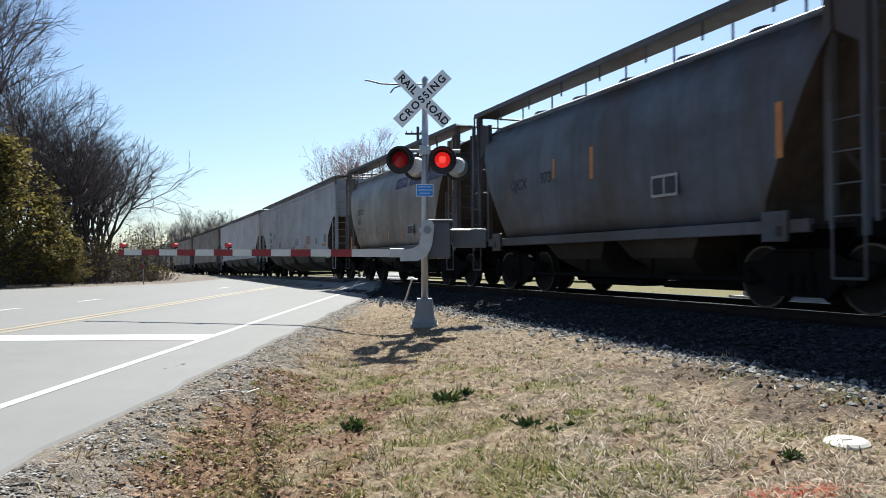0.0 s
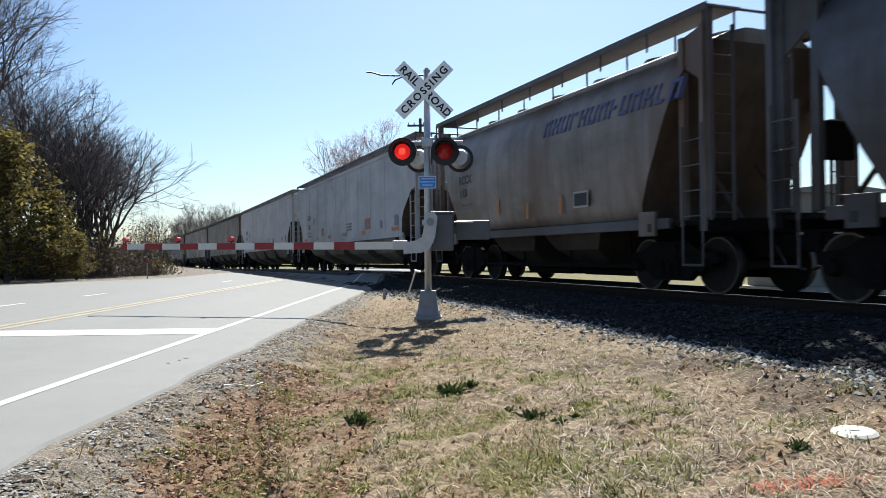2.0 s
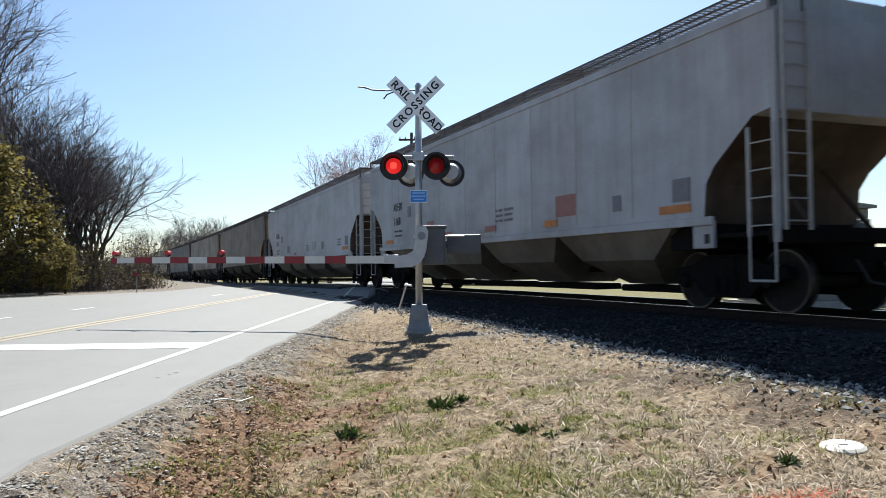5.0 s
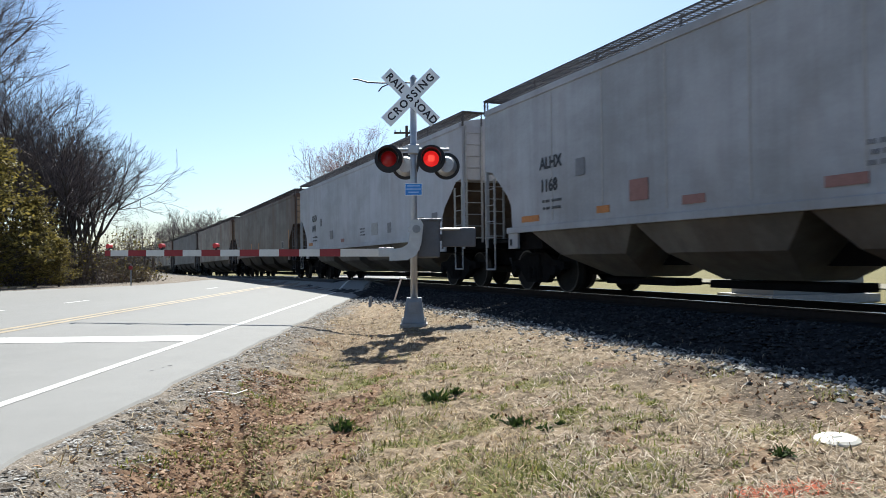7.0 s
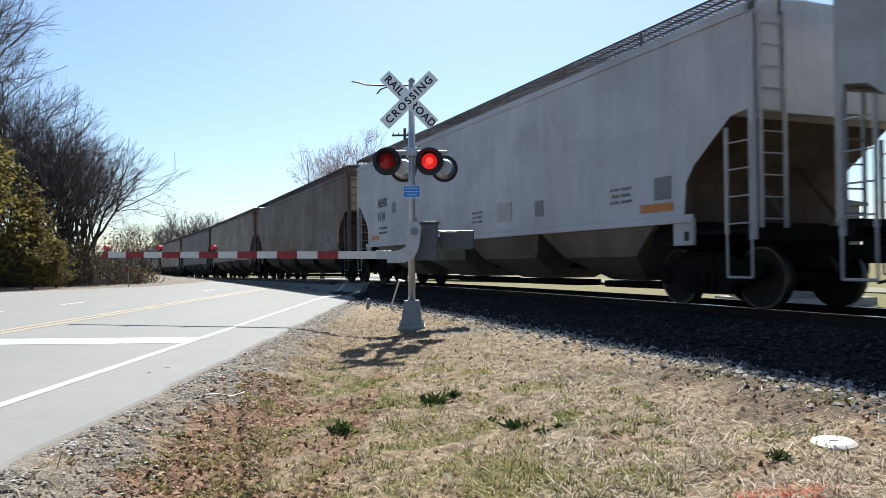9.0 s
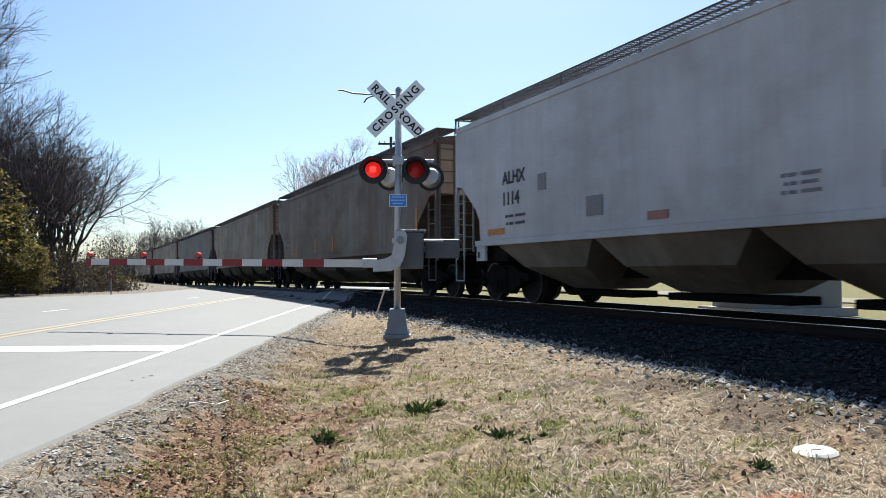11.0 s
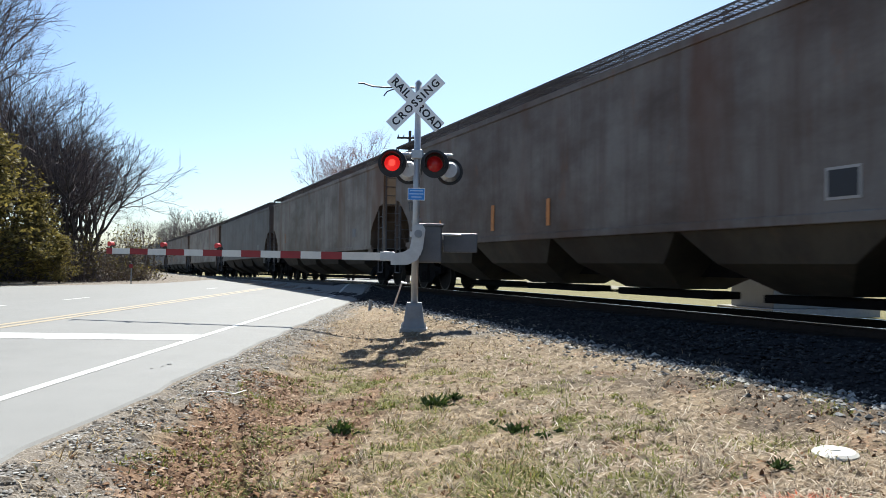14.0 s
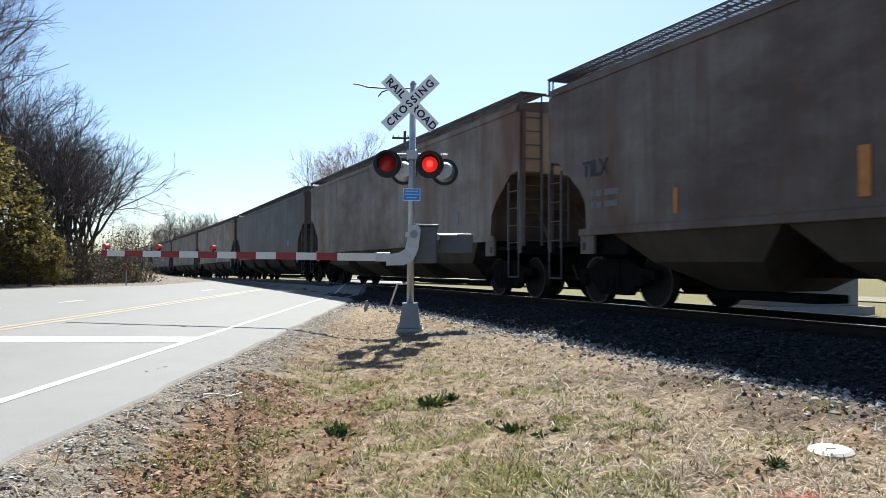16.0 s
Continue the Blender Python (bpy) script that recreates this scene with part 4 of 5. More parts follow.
def lamp_unit(sig, x, z, y, way, front):
    """A flashing lamp: black disc, hood, housing and a red globe that turns its bright half forward."""
    part("lamp_disc", rod((x, y, z), (x, y + 0.02 * way, z), 0.245, 0.245, 32), M_BLACK, sig)
    ring = bmesh.new()
    for k in range(14):                              # a visor round the upper part of the lens
        a, b = radians(-25 + 230 * k / 14), radians(-25 + 230 * (k + 1) / 14)
        pa, pb = (math.cos(a), math.sin(a)), (math.cos(b), math.sin(b))
        d = 0.26
        v = [ring.verts.new((x + r * q[0], y + w, z + r * q[1])) for q in (pa, pb) for r, w in ((0.172, 0), (0.172, -way * d), (0.18, 0), (0.18, -way * d))]
        ring.faces.new((v[0], v[4], v[5], v[1]))
        ring.faces.new((v[2], v[3], v[7], v[6]))
        ring.faces.new((v[1], v[5], v[7], v[3]))
    bmesh.ops.remove_doubles(ring, verts=ring.verts, dist=1e-5)
    part("visor", ring, M_BLACK, sig)
    part("lamp_housing", rod((x, y + 0.02 * way, z), (x, y + 0.2 * way, z), 0.19, 0.13, 20), M_GALV if not front else M_BLACK, sig)
    if front:
        bm = bmesh.new()
        bmesh.ops.create_uvsphere(bm, u_segments=48, v_segments=32, radius=0.15)
        globe = part("lamp_globe", bm, M_REDLENS, sig, "round red signal lens", True)
        globe.data.materials.append(M_REDLIT)
        globe.data.materials.append(M_REDCORE)
        for f in globe.data.polygons:                # the bright half
            c = f.center
            if c.y < -0.02:
                f.material_index = 2 if math.hypot(c.x, c.z) < 0.062 else 1
        globe.location = (x, y + 0.06 * way, z)
        GLOBES.append(globe)


def build_signal():
    g = float(ground_z(MAST[0], MAST[1])) - 0.02
    sig = thing("crossing_signal", "grey railroad crossing signal mast with crossbuck, red flashers and lowered gate", "crossing signal",
                pose(MAST[0], MAST[1], g, 0, 0.4, 0))
    zz = 0.0 - g                                       # heights below are given from the plan's zero
    h = lambda v: v + zz
    part("mast", rod((0, 0, h(0.7)), (0, 0, h(4.78)), 0.062, 0.058, 20), M_GALV, sig, "", True)
    part("mast_cap", rod((0, 0, h(4.78)), (0, 0, h(4.83)), 0.066, 0.03, 16), M_GALV, sig)
    base = part("mast_base", frustum(-0.13, 0.13, -0.13, 0.13, h(0.92), -0.19, 0.19, -0.19, 0.19, h(0.49)), M_GREYPAINT, sig)
    part("foundation", box(-0.24, 0.24, -0.24, 0.24, -0.3, h(0.485), None, 0.02), M_CONCRETE, sig, "weathered concrete foundation")
    for sx in (-1, 1):
        for sy in (-1, 1):
            part("anchor_bolt", rod((sx * 0.2, sy * 0.2, h(0.47)), (sx * 0.2, sy * 0.2, h(0.56)), 0.018, None, 6), M_GALV, base)
    part("base_hatch", box(-0.1, 0.1, -0.185, -0.17, h(0.66), h(0.86)), M_GREYPAINT, base)
    # crossbuck
    cx, cz, cy = -0.045, h(4.42), -0.10
    for k, (turn, lift) in enumerate(((-45, 0.0), (45, -0.014))):
        m = pose(cx, cy + lift, cz) @ pose(0, 0, 0, 0, -turn, 0)
        blade = part("crossbuck_blade", box(-0.61, 0.61, -0.005, 0.005, -0.115, 0.115), M_SIGN, sig, "white reflective blade with black letters")
        blade.matrix_basis = m
        if k == 0:
            for w, x in (("RAIL", -0.36), ("ROAD", 0.345)):
                lettering("letters", w, 0.185, M_LETTER, blade, pose(x, -0.006, -0.005, 90), 0.001, 0.005, 1.1)
        else:
            lettering("letters", "CROSSING", 0.185, M_LETTER, blade, pose(0, -0.006, -0.005, 90), 0.001, 0.005, 1.3)
    for sz in (-0.05, 0.05):
        part("sign_bracket", box(-0.09, 0.09, -0.085, 0.07, cz + sz - 0.015, cz + sz + 0.015), M_GALV, sig)
    # lamps
    part("lamp_arm", rod((-0.62, 0, h(3.52)), (0.62, 0, h(3.52)), 0.03, None, 10), M_GALV, sig)
    part("junction_box", box(-0.1, 0.1, -0.1, 0.1, h(3.44), h(3.60), None, 0.015), M_GALV, sig)
    for x in (-0.43, 0.31):
        lamp_unit(sig, x, h(3.34), -0.16, 1, True)
        part("lamp_hanger", rod((x, -0.02, h(3.34)), (x, 0, h(3.52)), 0.025, None, 8), M_GALV, sig)
        lamp_unit(sig, x + 0.27, h(3.28), 0.42, -1, False)
        part("lamp_hanger", rod((x + 0.27, 0.3, h(3.28)), (x + 0.2, 0.02, h(3.5)), 0.022, None, 8), M_GALV, sig)
    # blue notice
    sign = part("notice_sign", box(-0.15, 0.15, -0.085, -0.078, h(2.71), h(2.92)), M_BLUE, sig, "small blue notice plate with pale bars")
    bm = bmesh.new()
    for k, w in enumerate((0.22, 0.25, 0.18)):
        box(-w / 2, w / 2, -0.088, -0.085, h(2.865) - k * 0.055, h(2.885) - k * 0.055, bm)
    part("print", bm, M_BLUEBAR, sign)
    bm = bmesh.new()
    for a in ((-0.15, 0.15, h(2.912), h(2.922)), (-0.15, 0.15, h(2.708), h(2.718)), (-0.152, -0.142, h(2.71), h(2.92)), (0.142, 0.152, h(2.71), h(2.92))):
        box(a[0], a[1], -0.089, -0.084, a[2], a[3], bm)
    part("border", bm, M_SIGN, sign)
    # gate machine
    mach = part("gate_machine", box(-0.02, 0.46, 0.05, 0.55, h(1.62), h(2.28), None, 0.03), M_SLATE, sig, "grey sheet-steel gate machine housing")
    part("machine_lid", box(-0.05, 0.49, 0.02, 0.58, h(2.27), h(2.31), None, 0.01), M_SLATE, mach)
    part("machine_clamp", box(-0.1, 0.1, -0.09, 0.12, h(1.75), h(1.83)), M_GALV, mach)
    part("machine_clamp", box(-0.1, 0.1, -0.09, 0.12, h(2.08), h(2.16)), M_GALV, mach)
    pts = [(-0.05, h(2.27)), (0.12, h(2.29)), (0.17, h(2.2)), (0.13, h(1.85)), (0.04, h(1.66)), (-0.12, h(1.58)), (-0.42, h(1.57)), (-0.42, h(1.76)),
           (-0.2, h(1.80)), (-0.1, h(1.86)), (-0.07, h(2.0))]
    sup = part("arm_support", prism(pts, -0.16, -0.09), M_GALV, sig, "curved cast arm support")
    part("pivot", rod((0.05, -0.2, h(2.12)), (0.05, 0.1, h(2.12)), 0.07, None, 14), M_GREYPAINT, sup)
    part("shear_bracket", box(-0.62, -0.36, -0.02, 0.06, h(1.64), h(1.80), None, 0.01), M_GALV, sup)
    cw = part("counterweight_arm", box(0.1, 1.0, 0.6, 0.64, h(1.93), h(2.05)), M_SLATE, sig)
    part("counterweight", box(0.5, 1.12, 0.53, 0.71, h(1.82), h(2.17), None, 0.02), M_SLATE, cw, "pale grey counterweight plates")
    part("weight_rod", rod((0.34, 0.5, h(2.14)), (0.82, 0.5, h(2.14)), 0.02, None, 8), M_GALV, cw)
    # arm
    arm = new("gate_arm")
    arm.parent = sig
    d = Vector((-5.53, 1.6, 0.0)).normalized()
    arm.matrix_basis = Matrix.Translation((-0.59, 0.15, h(1.72))) @ pose(0, 0, -0.005, 0, -0.2, math.degrees(math.atan2(d.y, d.x)))
    tagged(arm, "lowered gate arm in red and white stripes")
    x, k, total = 0.0, 0, 5.77
    while x < total - 0.05:
        w = 0.764 if k == 0 else 0.406
        e = min(x + w, total)
        half = 0.069 - 0.014 * x / total
        part("stripe", box(x + 0.001, e - 0.001, -0.018, 0.018, -half, half), M_ARM_WHITE if k % 2 == 0 else M_ARM_RED, arm)
        x, k = e, k + 1
    for q in (5.68, 4.48, 3.3):
        bm = rod((q, 0, 0.06), (q, 0, 0.10), 0.02, None, 8)
        box(q - 0.045, q + 0.045, -0.04, 0.04, 0.085, 0.11, bm)
        lamp = part("arm_lamp", bm, M_BLACK, arm)
        part("lens", rod((q, -0.05, 0.14), (q, 0.05, 0.14), 0.046, None, 14), M_REDGLOW, arm, "small red arm lamp")
    # a loose wire at the top
    bm = bmesh.new()
    pts = [(0.0, 0.0, 4.70), (-0.25, -0.02, 4.70), (-0.55, -0.03, 4.69), (-0.8, -0.04, 4.70), (-0.95, -0.04, 4.745), (-1.06, -0.05, 4.755)]
    for a, b in zip(pts, pts[1:]):
        rod((a[0], a[1], h(a[2])), (b[0], b[1], h(b[2])), 0.014, None, 6, bm)
    pts = [(-0.3, -0.02, 4.69), (-0.45, -0.03, 4.66), (-0.55, -0.03, 4.62), (-0.61, -0.03, 4.54)]
    for a, b in zip(pts, pts[1:]):
        rod((a[0], a[1], h(a[2])), (b[0], b[1], h(b[2])), 0.012, None, 6, bm)
    part("loose_cable", bm, M_BLACK, sig, "frayed cable sticking out from the mast head")


build_signal()


# ---- things on the verge ----
def build_verge_things():
    x, y = 2.68, 5.06
    z = float(ground_z(x, y))
    c = thing("access_cover", "round white plastic access cover lying in dry grass", "cover", pose(x, y, z, 3, -2, 0))
    bm = rod((0, 0, -0.05), (0, 0, 0.012), 0.145, 0.145, 40)
    rod((0, 0, 0.012), (0, 0, 0.026), 0.145, 0.12, 40, bm)
    lid = part("lid", bm, M_COVER, c)
    part("grip", box(-0.03, 0.03, -0.012, 0.012, 0.026, 0.032), M_COVER, lid)
    x, y = -0.93, 17.3
    z = float(ground_z(x, y))
    s = thing("marker_stake", "leaning pale wooden marker stake with a white tip", "stake", pose(x, y, z - 0.05, 0, 18, 0))
    part("stick", rod((0, 0, 0), (0, 0, 0.72), 0.022, 0.02, 8), plain("stake_wood", (0.62, 0.52, 0.44), 0.8), s)
    part("tip", rod((-0.02, 0, 0.72), (0.12, 0, 0.74), 0.03, 0.02, 8), M_SIGN, s, "white tip")
    x, y = -1.45, 17.6
    s = thing("marker_post", "short grey marker post in dry grass", "post", pose(x, y, float(ground_z(x, y)), 0, 3, 0))
    part("post", rod((0, 0, -0.05), (0, 0, 0.24), 0.04, 0.035, 10), M_GREYPAINT, s)
    x, y = -14.3, 36.2
    s = thing("reflector_post", "thin post with a red reflector at the road edge", "post", pose(x, y, float(ground_z(x, y))))
    part("post", rod((0, 0, -0.1), (0, 0, 1.0), 0.03, None, 8), M_GREYPAINT, s)
    part("reflector", rod((0, -0.03, 0.85), (0, -0.05, 0.85), 0.1, None, 14), M_ARM_RED, s, "round red reflector")
    # the twist of line on the gravel
    bm = bmesh.new()
    pts = [(-2.0, 6.72), (-1.92, 6.90), (-1.83, 7.06), (-1.76, 7.24)]
    q = [(a, b, float(ground_z(a, b)) + 0.02) for a, b in pts]
    for a, b in zip(q, q[1:]):
        rod(a, b, 0.0045, None, 6, bm)
    ob = part("cord", bm, M_SIGN)
    tagged(ob, "short piece of pale cord on the gravel verge", "cord")


build_verge_things()


def build_beyond():
    """What shows behind the train."""
    x, y = 10.2, 21.2
    b = thing("equipment_bungalow", "grey metal railway equipment bungalow on a concrete pad", "equipment cabin", pose(x, y, 0.33, 0, 0, 14))
    part("cabin", box(-1.45, 1.45, -0.9, 0.9, 0.2, 2.7, None, 0.02), M_BUNGALOW, b)
    part("roof", prism([(-1.6, 2.7), (1.6, 2.7), (1.6, 2.78), (0, 2.95), (-1.6, 2.78)], -1.05, 1.05), M_BUNGALOW, b)
    part("pad", box(-1.7, 1.7, -1.2, 1.2, -0.15, 0.2), M_CONCRETE, b)
    door = part("door", box(-0.45, 0.45, -0.93, -0.905, 0.3, 2.3, None, 0.008), M_BUNGALOW, b)
    part("handle", box(0.3, 0.36, -0.97, -0.93, 1.2, 1.4), M_DARKSTEEL, door)
    lane = thing("service_lane", "pale gravel lane across the field", "lane", kind="structure")
    pts = [(NX * p - NY * s, NY * p + NX * s) for s, p in ((-40, 25), (150, 25), (150, 29), (-40, 29))]
    part("surface", prism(pts, 0.33, 0.352, "z"), plain("lane_gravel", (0.17, 0.155, 0.11), 0.95, 0, 0.2, 3), lane)
    p = thing("utility_pole", "wooden utility pole with a short crossarm", "utility pole", pose(-2.0, 62, 0.3))
    part("pole", rod((0, 0, -0.5), (0, 0, 12.2), 0.16, 0.12, 10), M_BARK, p)
    part("crossarm", box(-1.05, 0.35, -0.06, 0.06, 11.55, 11.7), M_BARK, p)
    for q in (-0.95, -0.5, 0.25):
        part("insulator", rod((q, 0, 11.7), (q, 0, 11.88), 0.05, 0.035, 8), M_GREYPAINT, p)


build_beyond()


# ---- trees ----
def tube(verts, faces, a, b, r0, r1, n=4):
    d = b - a
    u = d.orthogonal().normalized()
    w = d.normalized().cross(u)
    k = len(verts)
    for c, r in ((a, r0), (b, r1)):
        for i in range(n):
            t = 6.2832 * i / n
            verts.append(c + u * (r * math.cos(t)) + w * (r * math.sin(t)))
    for i in range(n):
        j = (i + 1) % n
        faces.append((k + i, k + j, k + n + j, k + n + i))


def grow(rng, wood, twig, ends, a, way, length, r, depth, spread_deg, up):
    """A limb that wanders, then forks; thin limbs go into the crown."""
    segs = 3 if depth > 1 else 2
    p = a
    for k in range(segs):
        jit = Vector((rng.gauss(0, 1), rng.gauss(0, 1), rng.gauss(0, 1))) * 0.16
        way = (way + jit + Vector((0, 0, up))).normalized()
        q = p + way * (length / segs)
        dest = wood if r > 0.035 else twig
        tube(dest[0], dest[1], p, q, r * (1 - 0.25 * k / segs), r * (1 - 0.25 * (k + 1) / segs), 6 if r > 0.08 else (4 if r > 0.02 else 3))
        if depth > 0 and k > 0 and depth < 5:
            side = (way + Vector((rng.gauss(0, 1), rng.gauss(0, 1), rng.gauss(0, 0.6))) * 0.75).normalized()
            grow(rng, wood, twig, ends, q, side, length * rng.uniform(0.45, 0.65), r * 0.4, depth - 1, spread_deg, up)
        p = q
    if depth <= 0:
        ends.append((p, way))
        return
    for k in range(rng.choice((2, 2, 3))):
        t = radians(rng.uniform(0.5, 1.2) * spread_deg)
        axis = way.orthogonal().normalized()
        axis.rotate(Matrix.Rotation(rng.uniform(0, 6.28), 3, way))
        nw = (way * math.cos(t) + axis * math.sin(t)).normalized()
        grow(rng, wood, twig, ends, p, nw, length * rng.uniform(0.66, 0.85), r * 0.585, depth - 1, spread_deg, up)


def leaves(rng, spots, count, spread_m, size, flat=0.5):
    verts, faces = [], []
    for p in spots:
        for k in range(count):
            c = p + Vector((rng.gauss(0, spread_m), rng.gauss(0, spread_m), rng.gauss(0, spread_m * 0.8)))
            u = Vector((rng.gauss(0, 1), rng.gauss(0, 1), rng.gauss(0, flat))).normalized() * size * rng.uniform(0.6, 1.3)
            w = u.orthogonal().normalized() * size * 0.5 * rng.uniform(0.6, 1.2)
            w.rotate(Matrix.Rotation(rng.uniform(0, 6.28), 3, u.normalized()))
            i = len(verts)
            verts += [c - u, c + w, c + u, c - w]
            faces.append((i, i + 1, i + 2, i + 3))
    return verts, faces


def bare_tree(seed, height, label, stems=1, depth=5, twig_mat=None, buds=0, lean=0.0):
    rng = random.Random(seed)
    t = thing("bare_tree", label, "tree", None, "roadside trees")
    wood, twig, ends = ([], []), ([], []), []
    for k in range(stems):
        a = 6.28 * k / stems + rng.uniform(0, 1)
        way = Vector((math.cos(a) * 0.28 * (stems > 1) + lean, math.sin(a) * 0.28 * (stems > 1), 1)).normalized()
        foot = Vector((math.cos(a) * 0.25 * (stems > 1), math.sin(a) * 0.25 * (stems > 1), -0.2))
        grow(rng, wood, twig, ends, foot, way, height * 0.27, height * (0.017 if stems == 1 else 0.012), depth, 27, 0.05)
    raw("trunk", wood[0], wood[1], M_BARK, t)
    tagged(raw("crown", twig[0], twig[1], twig_mat or M_TWIG, t), kind="stuff")
    if buds:
        v, f = leaves(rng, [e[0] for e in ends], buds, 0.16, 0.06)
        tagged(raw("blossom", v, f, leaf_mat("pink_bud", [(0.20, 0.12, 0.13), (0.30, 0.21, 0.21), (0.36, 0.29, 0.29)]), t), kind="stuff")
    return t


def leafy_tree(seed, height, label, material, spots=260, width=0.28, per=26, size=0.09, name="leafy_tree"):
    rng = random.Random(seed)
    t = thing(name, label, "tree", None, "roadside trees")
    wood, twig = ([], []), ([], [])
    tube(wood[0], wood[1], Vector((0, 0, -0.2)), Vector((0.1, 0, height * 0.5)), height * 0.022, height * 0.012, 8)
    tube(wood[0], wood[1], Vector((0.1, 0, height * 0.5)), Vector((0, 0.1, height * 0.95)), height * 0.012, 0.02, 6)
    where = []
    for k in range(spots):
        h = rng.uniform(0.06, 1.0) ** 0.9
        a = rng.uniform(0, 6.28)
        lobe = 0.7 + 0.3 * math.sin(h * 13 + seed + 2.0 * math.sin(a * 2)) + 0.25 * math.sin(a * 3 + h * 5)
        r = height * width * (math.sin(math.pi * min(0.97, 0.12 + 0.85 * h)) ** 0.7) * rng.uniform(0.25, 1.05) * lobe
        p = Vector((r * math.cos(a), r * math.sin(a), height * h))
        where.append(p)
        if k % 2 == 0:
            tube(twig[0], twig[1], Vector((0.05, 0.05, max(0.2, p.z - r * 0.35))), p, 0.03, 0.008, 3)
    raw("trunk", wood[0] + twig[0], wood[1] + [tuple(i + len(wood[0]) for i in f) for f in twig[1]], M_BARK, t)
    v, f = leaves(rng, where, per, height * 0.035, size)
    tagged(raw("crown", v, f, material, t), kind="stuff")
    return t


def at_ground(x, y, turn=0.0, drop=0.0):
    return pose(x, y, float(ground_z(x, y)) - drop, 0, 0, turn)


def build_trees():
    a = bare_tree(11, 19.0, "tall bare winter tree with fine grey twigs by the road", 1, 6)
    a.matrix_basis = at_ground(-36.0, 52.0, 130)
    b = bare_tree(12, 12.6, "bare grey-brown winter tree at the wood's edge", 2, 6)
    b.matrix_basis = at_ground(-22.7, 38.5, 100)
    b.scale = (1.0, 1.0, 1.08)
    c = bare_tree(5, 10.0, "low spreading bare tree with several stems", 4, 5)
    c.matrix_basis = at_ground(-21.4, 41.0, 10)
    copy_thing(b, at_ground(-24.6, 34.0, 250)).scale = (1.3, 1.3, 1.6)
    copy_thing(b, at_ground(-24.6, 36.5, 20)).scale = (1.2, 1.2, 1.5)
    for src, x, y, turn in ((b, -24.0, 42.0, 200), (c, -22.2, 43.5, 150), (c, -20.6, 43.8, 250), (a, -30.0, 44.0, 300), (b, -28.5, 48.0, 20),
                            (c, -20.0, 41.6, 330), (c, -19.8, 43.0, 80), (c, -21.8, 40.0, 190), (c, -23.4, 41.2, 35), (c, -24.0, 47.0, 75), (c, -22.3, 49.5, 320), (b, -26.5, 39.5, 140)):
        copy_thing(src, at_ground(x, y, turn))
    for src, x, y, turn in ((c, -31.5, 98, 30), (c, -29.2, 99, 130), (c, -36.5, 118, 210), (c, -41, 120, 90), (c, -45, 119, 10), (c, -38.5, 126, 60), (c, -43, 128, 180)):
        copy_thing(src, at_ground(x, y, turn))
    e = leafy_tree(3, 6.6, "yellow-green leafy evergreen at the wood's edge", M_LEAF_YG, 360, 0.40, 17, 0.12)
    e.matrix_basis = at_ground(-19.4, 33.4)
    for x, y, turn, sc in ((-22.6, 35.5, 120, 1.0), (-18.2, 35.0, 220, 0.62), (-25.0, 33.0, 60, 1.05), (-17.4, 35.6, 20, 0.34)):
        copy_thing(e, at_ground(x, y, turn)).scale = (sc, sc, sc)
    d = leafy_tree(9, 8.6, "dark rounded evergreen far off", M_LEAF_DARK, 300, 0.42, 26, 0.16, "evergreen_tree")
    d.matrix_basis = at_ground(-23.7, 98)
    d.scale = (0.85, 0.85, 0.78)
    copy_thing(d, at_ground(-26.4, 97, 70)).scale = (0.85, 0.85, 0.8)
    f = bare_tree(21, 16.0, "tall tree in pink-brown bud beyond the railway", 2, 5, M_TWIG_RED, 9)
    f.matrix_basis = at_ground(-8.8, 82, 0)
    f.scale = (0.82, 0.82, 1.1)
    copy_thing(f, at_ground(-12.0, 84, 120)).scale = (0.7, 0.7, 1.0)
    # brown brush under the trees
    rng = random.Random(8)
    low = [(-17.3, 41.5), (-17.0, 42.6), (-17.4, 44.0), (-17.8, 45.5)]
    for k in range(50):
        x = -31 + 13.6 * (k % 23) / 22 + rng.uniform(-0.5, 0.5)
        y = 38.0 + rng.uniform(-0.8, 1.2) + max(0, (x + 20)) * 0.75 + (4.5 if k > 22 else 0)
        h = rng.uniform(1.8, 3.6) + (0.9 if k > 22 else 0)
        if k >= 46:
            (x, y), h = low[k - 46], 1.0
        s = thing("brush", "tangle of brown and dull green brush under bare trees", "bush", at_ground(x, y), "roadside brush")
        wood = ([], [])
        spots = []
        for q in range(55):
            t = rng.uniform(0, 6.28)
            o = Vector((rng.gauss(0, 0.7), rng.gauss(0, 0.5), -0.1))
            p = o + Vector((math.cos(t) * 0.5, math.sin(t) * 0.5, h * rng.uniform(0.4, 1.0)))
            tube(wood[0], wood[1], o, p, 0.014, 0.005, 3)
            spots.append(o.lerp(p, rng.uniform(0.3, 1.0)))
        tagged(raw("twig_mass", wood[0], wood[1], M_TWIG, s), kind="stuff")
        v, fa = leaves(rng, spots, 11, 0.3, 0.08)
        tagged(raw("foliage", v, fa, M_BROWNLEAF if k % 4 else M_LEAF_YG, s), kind="stuff")


build_trees()


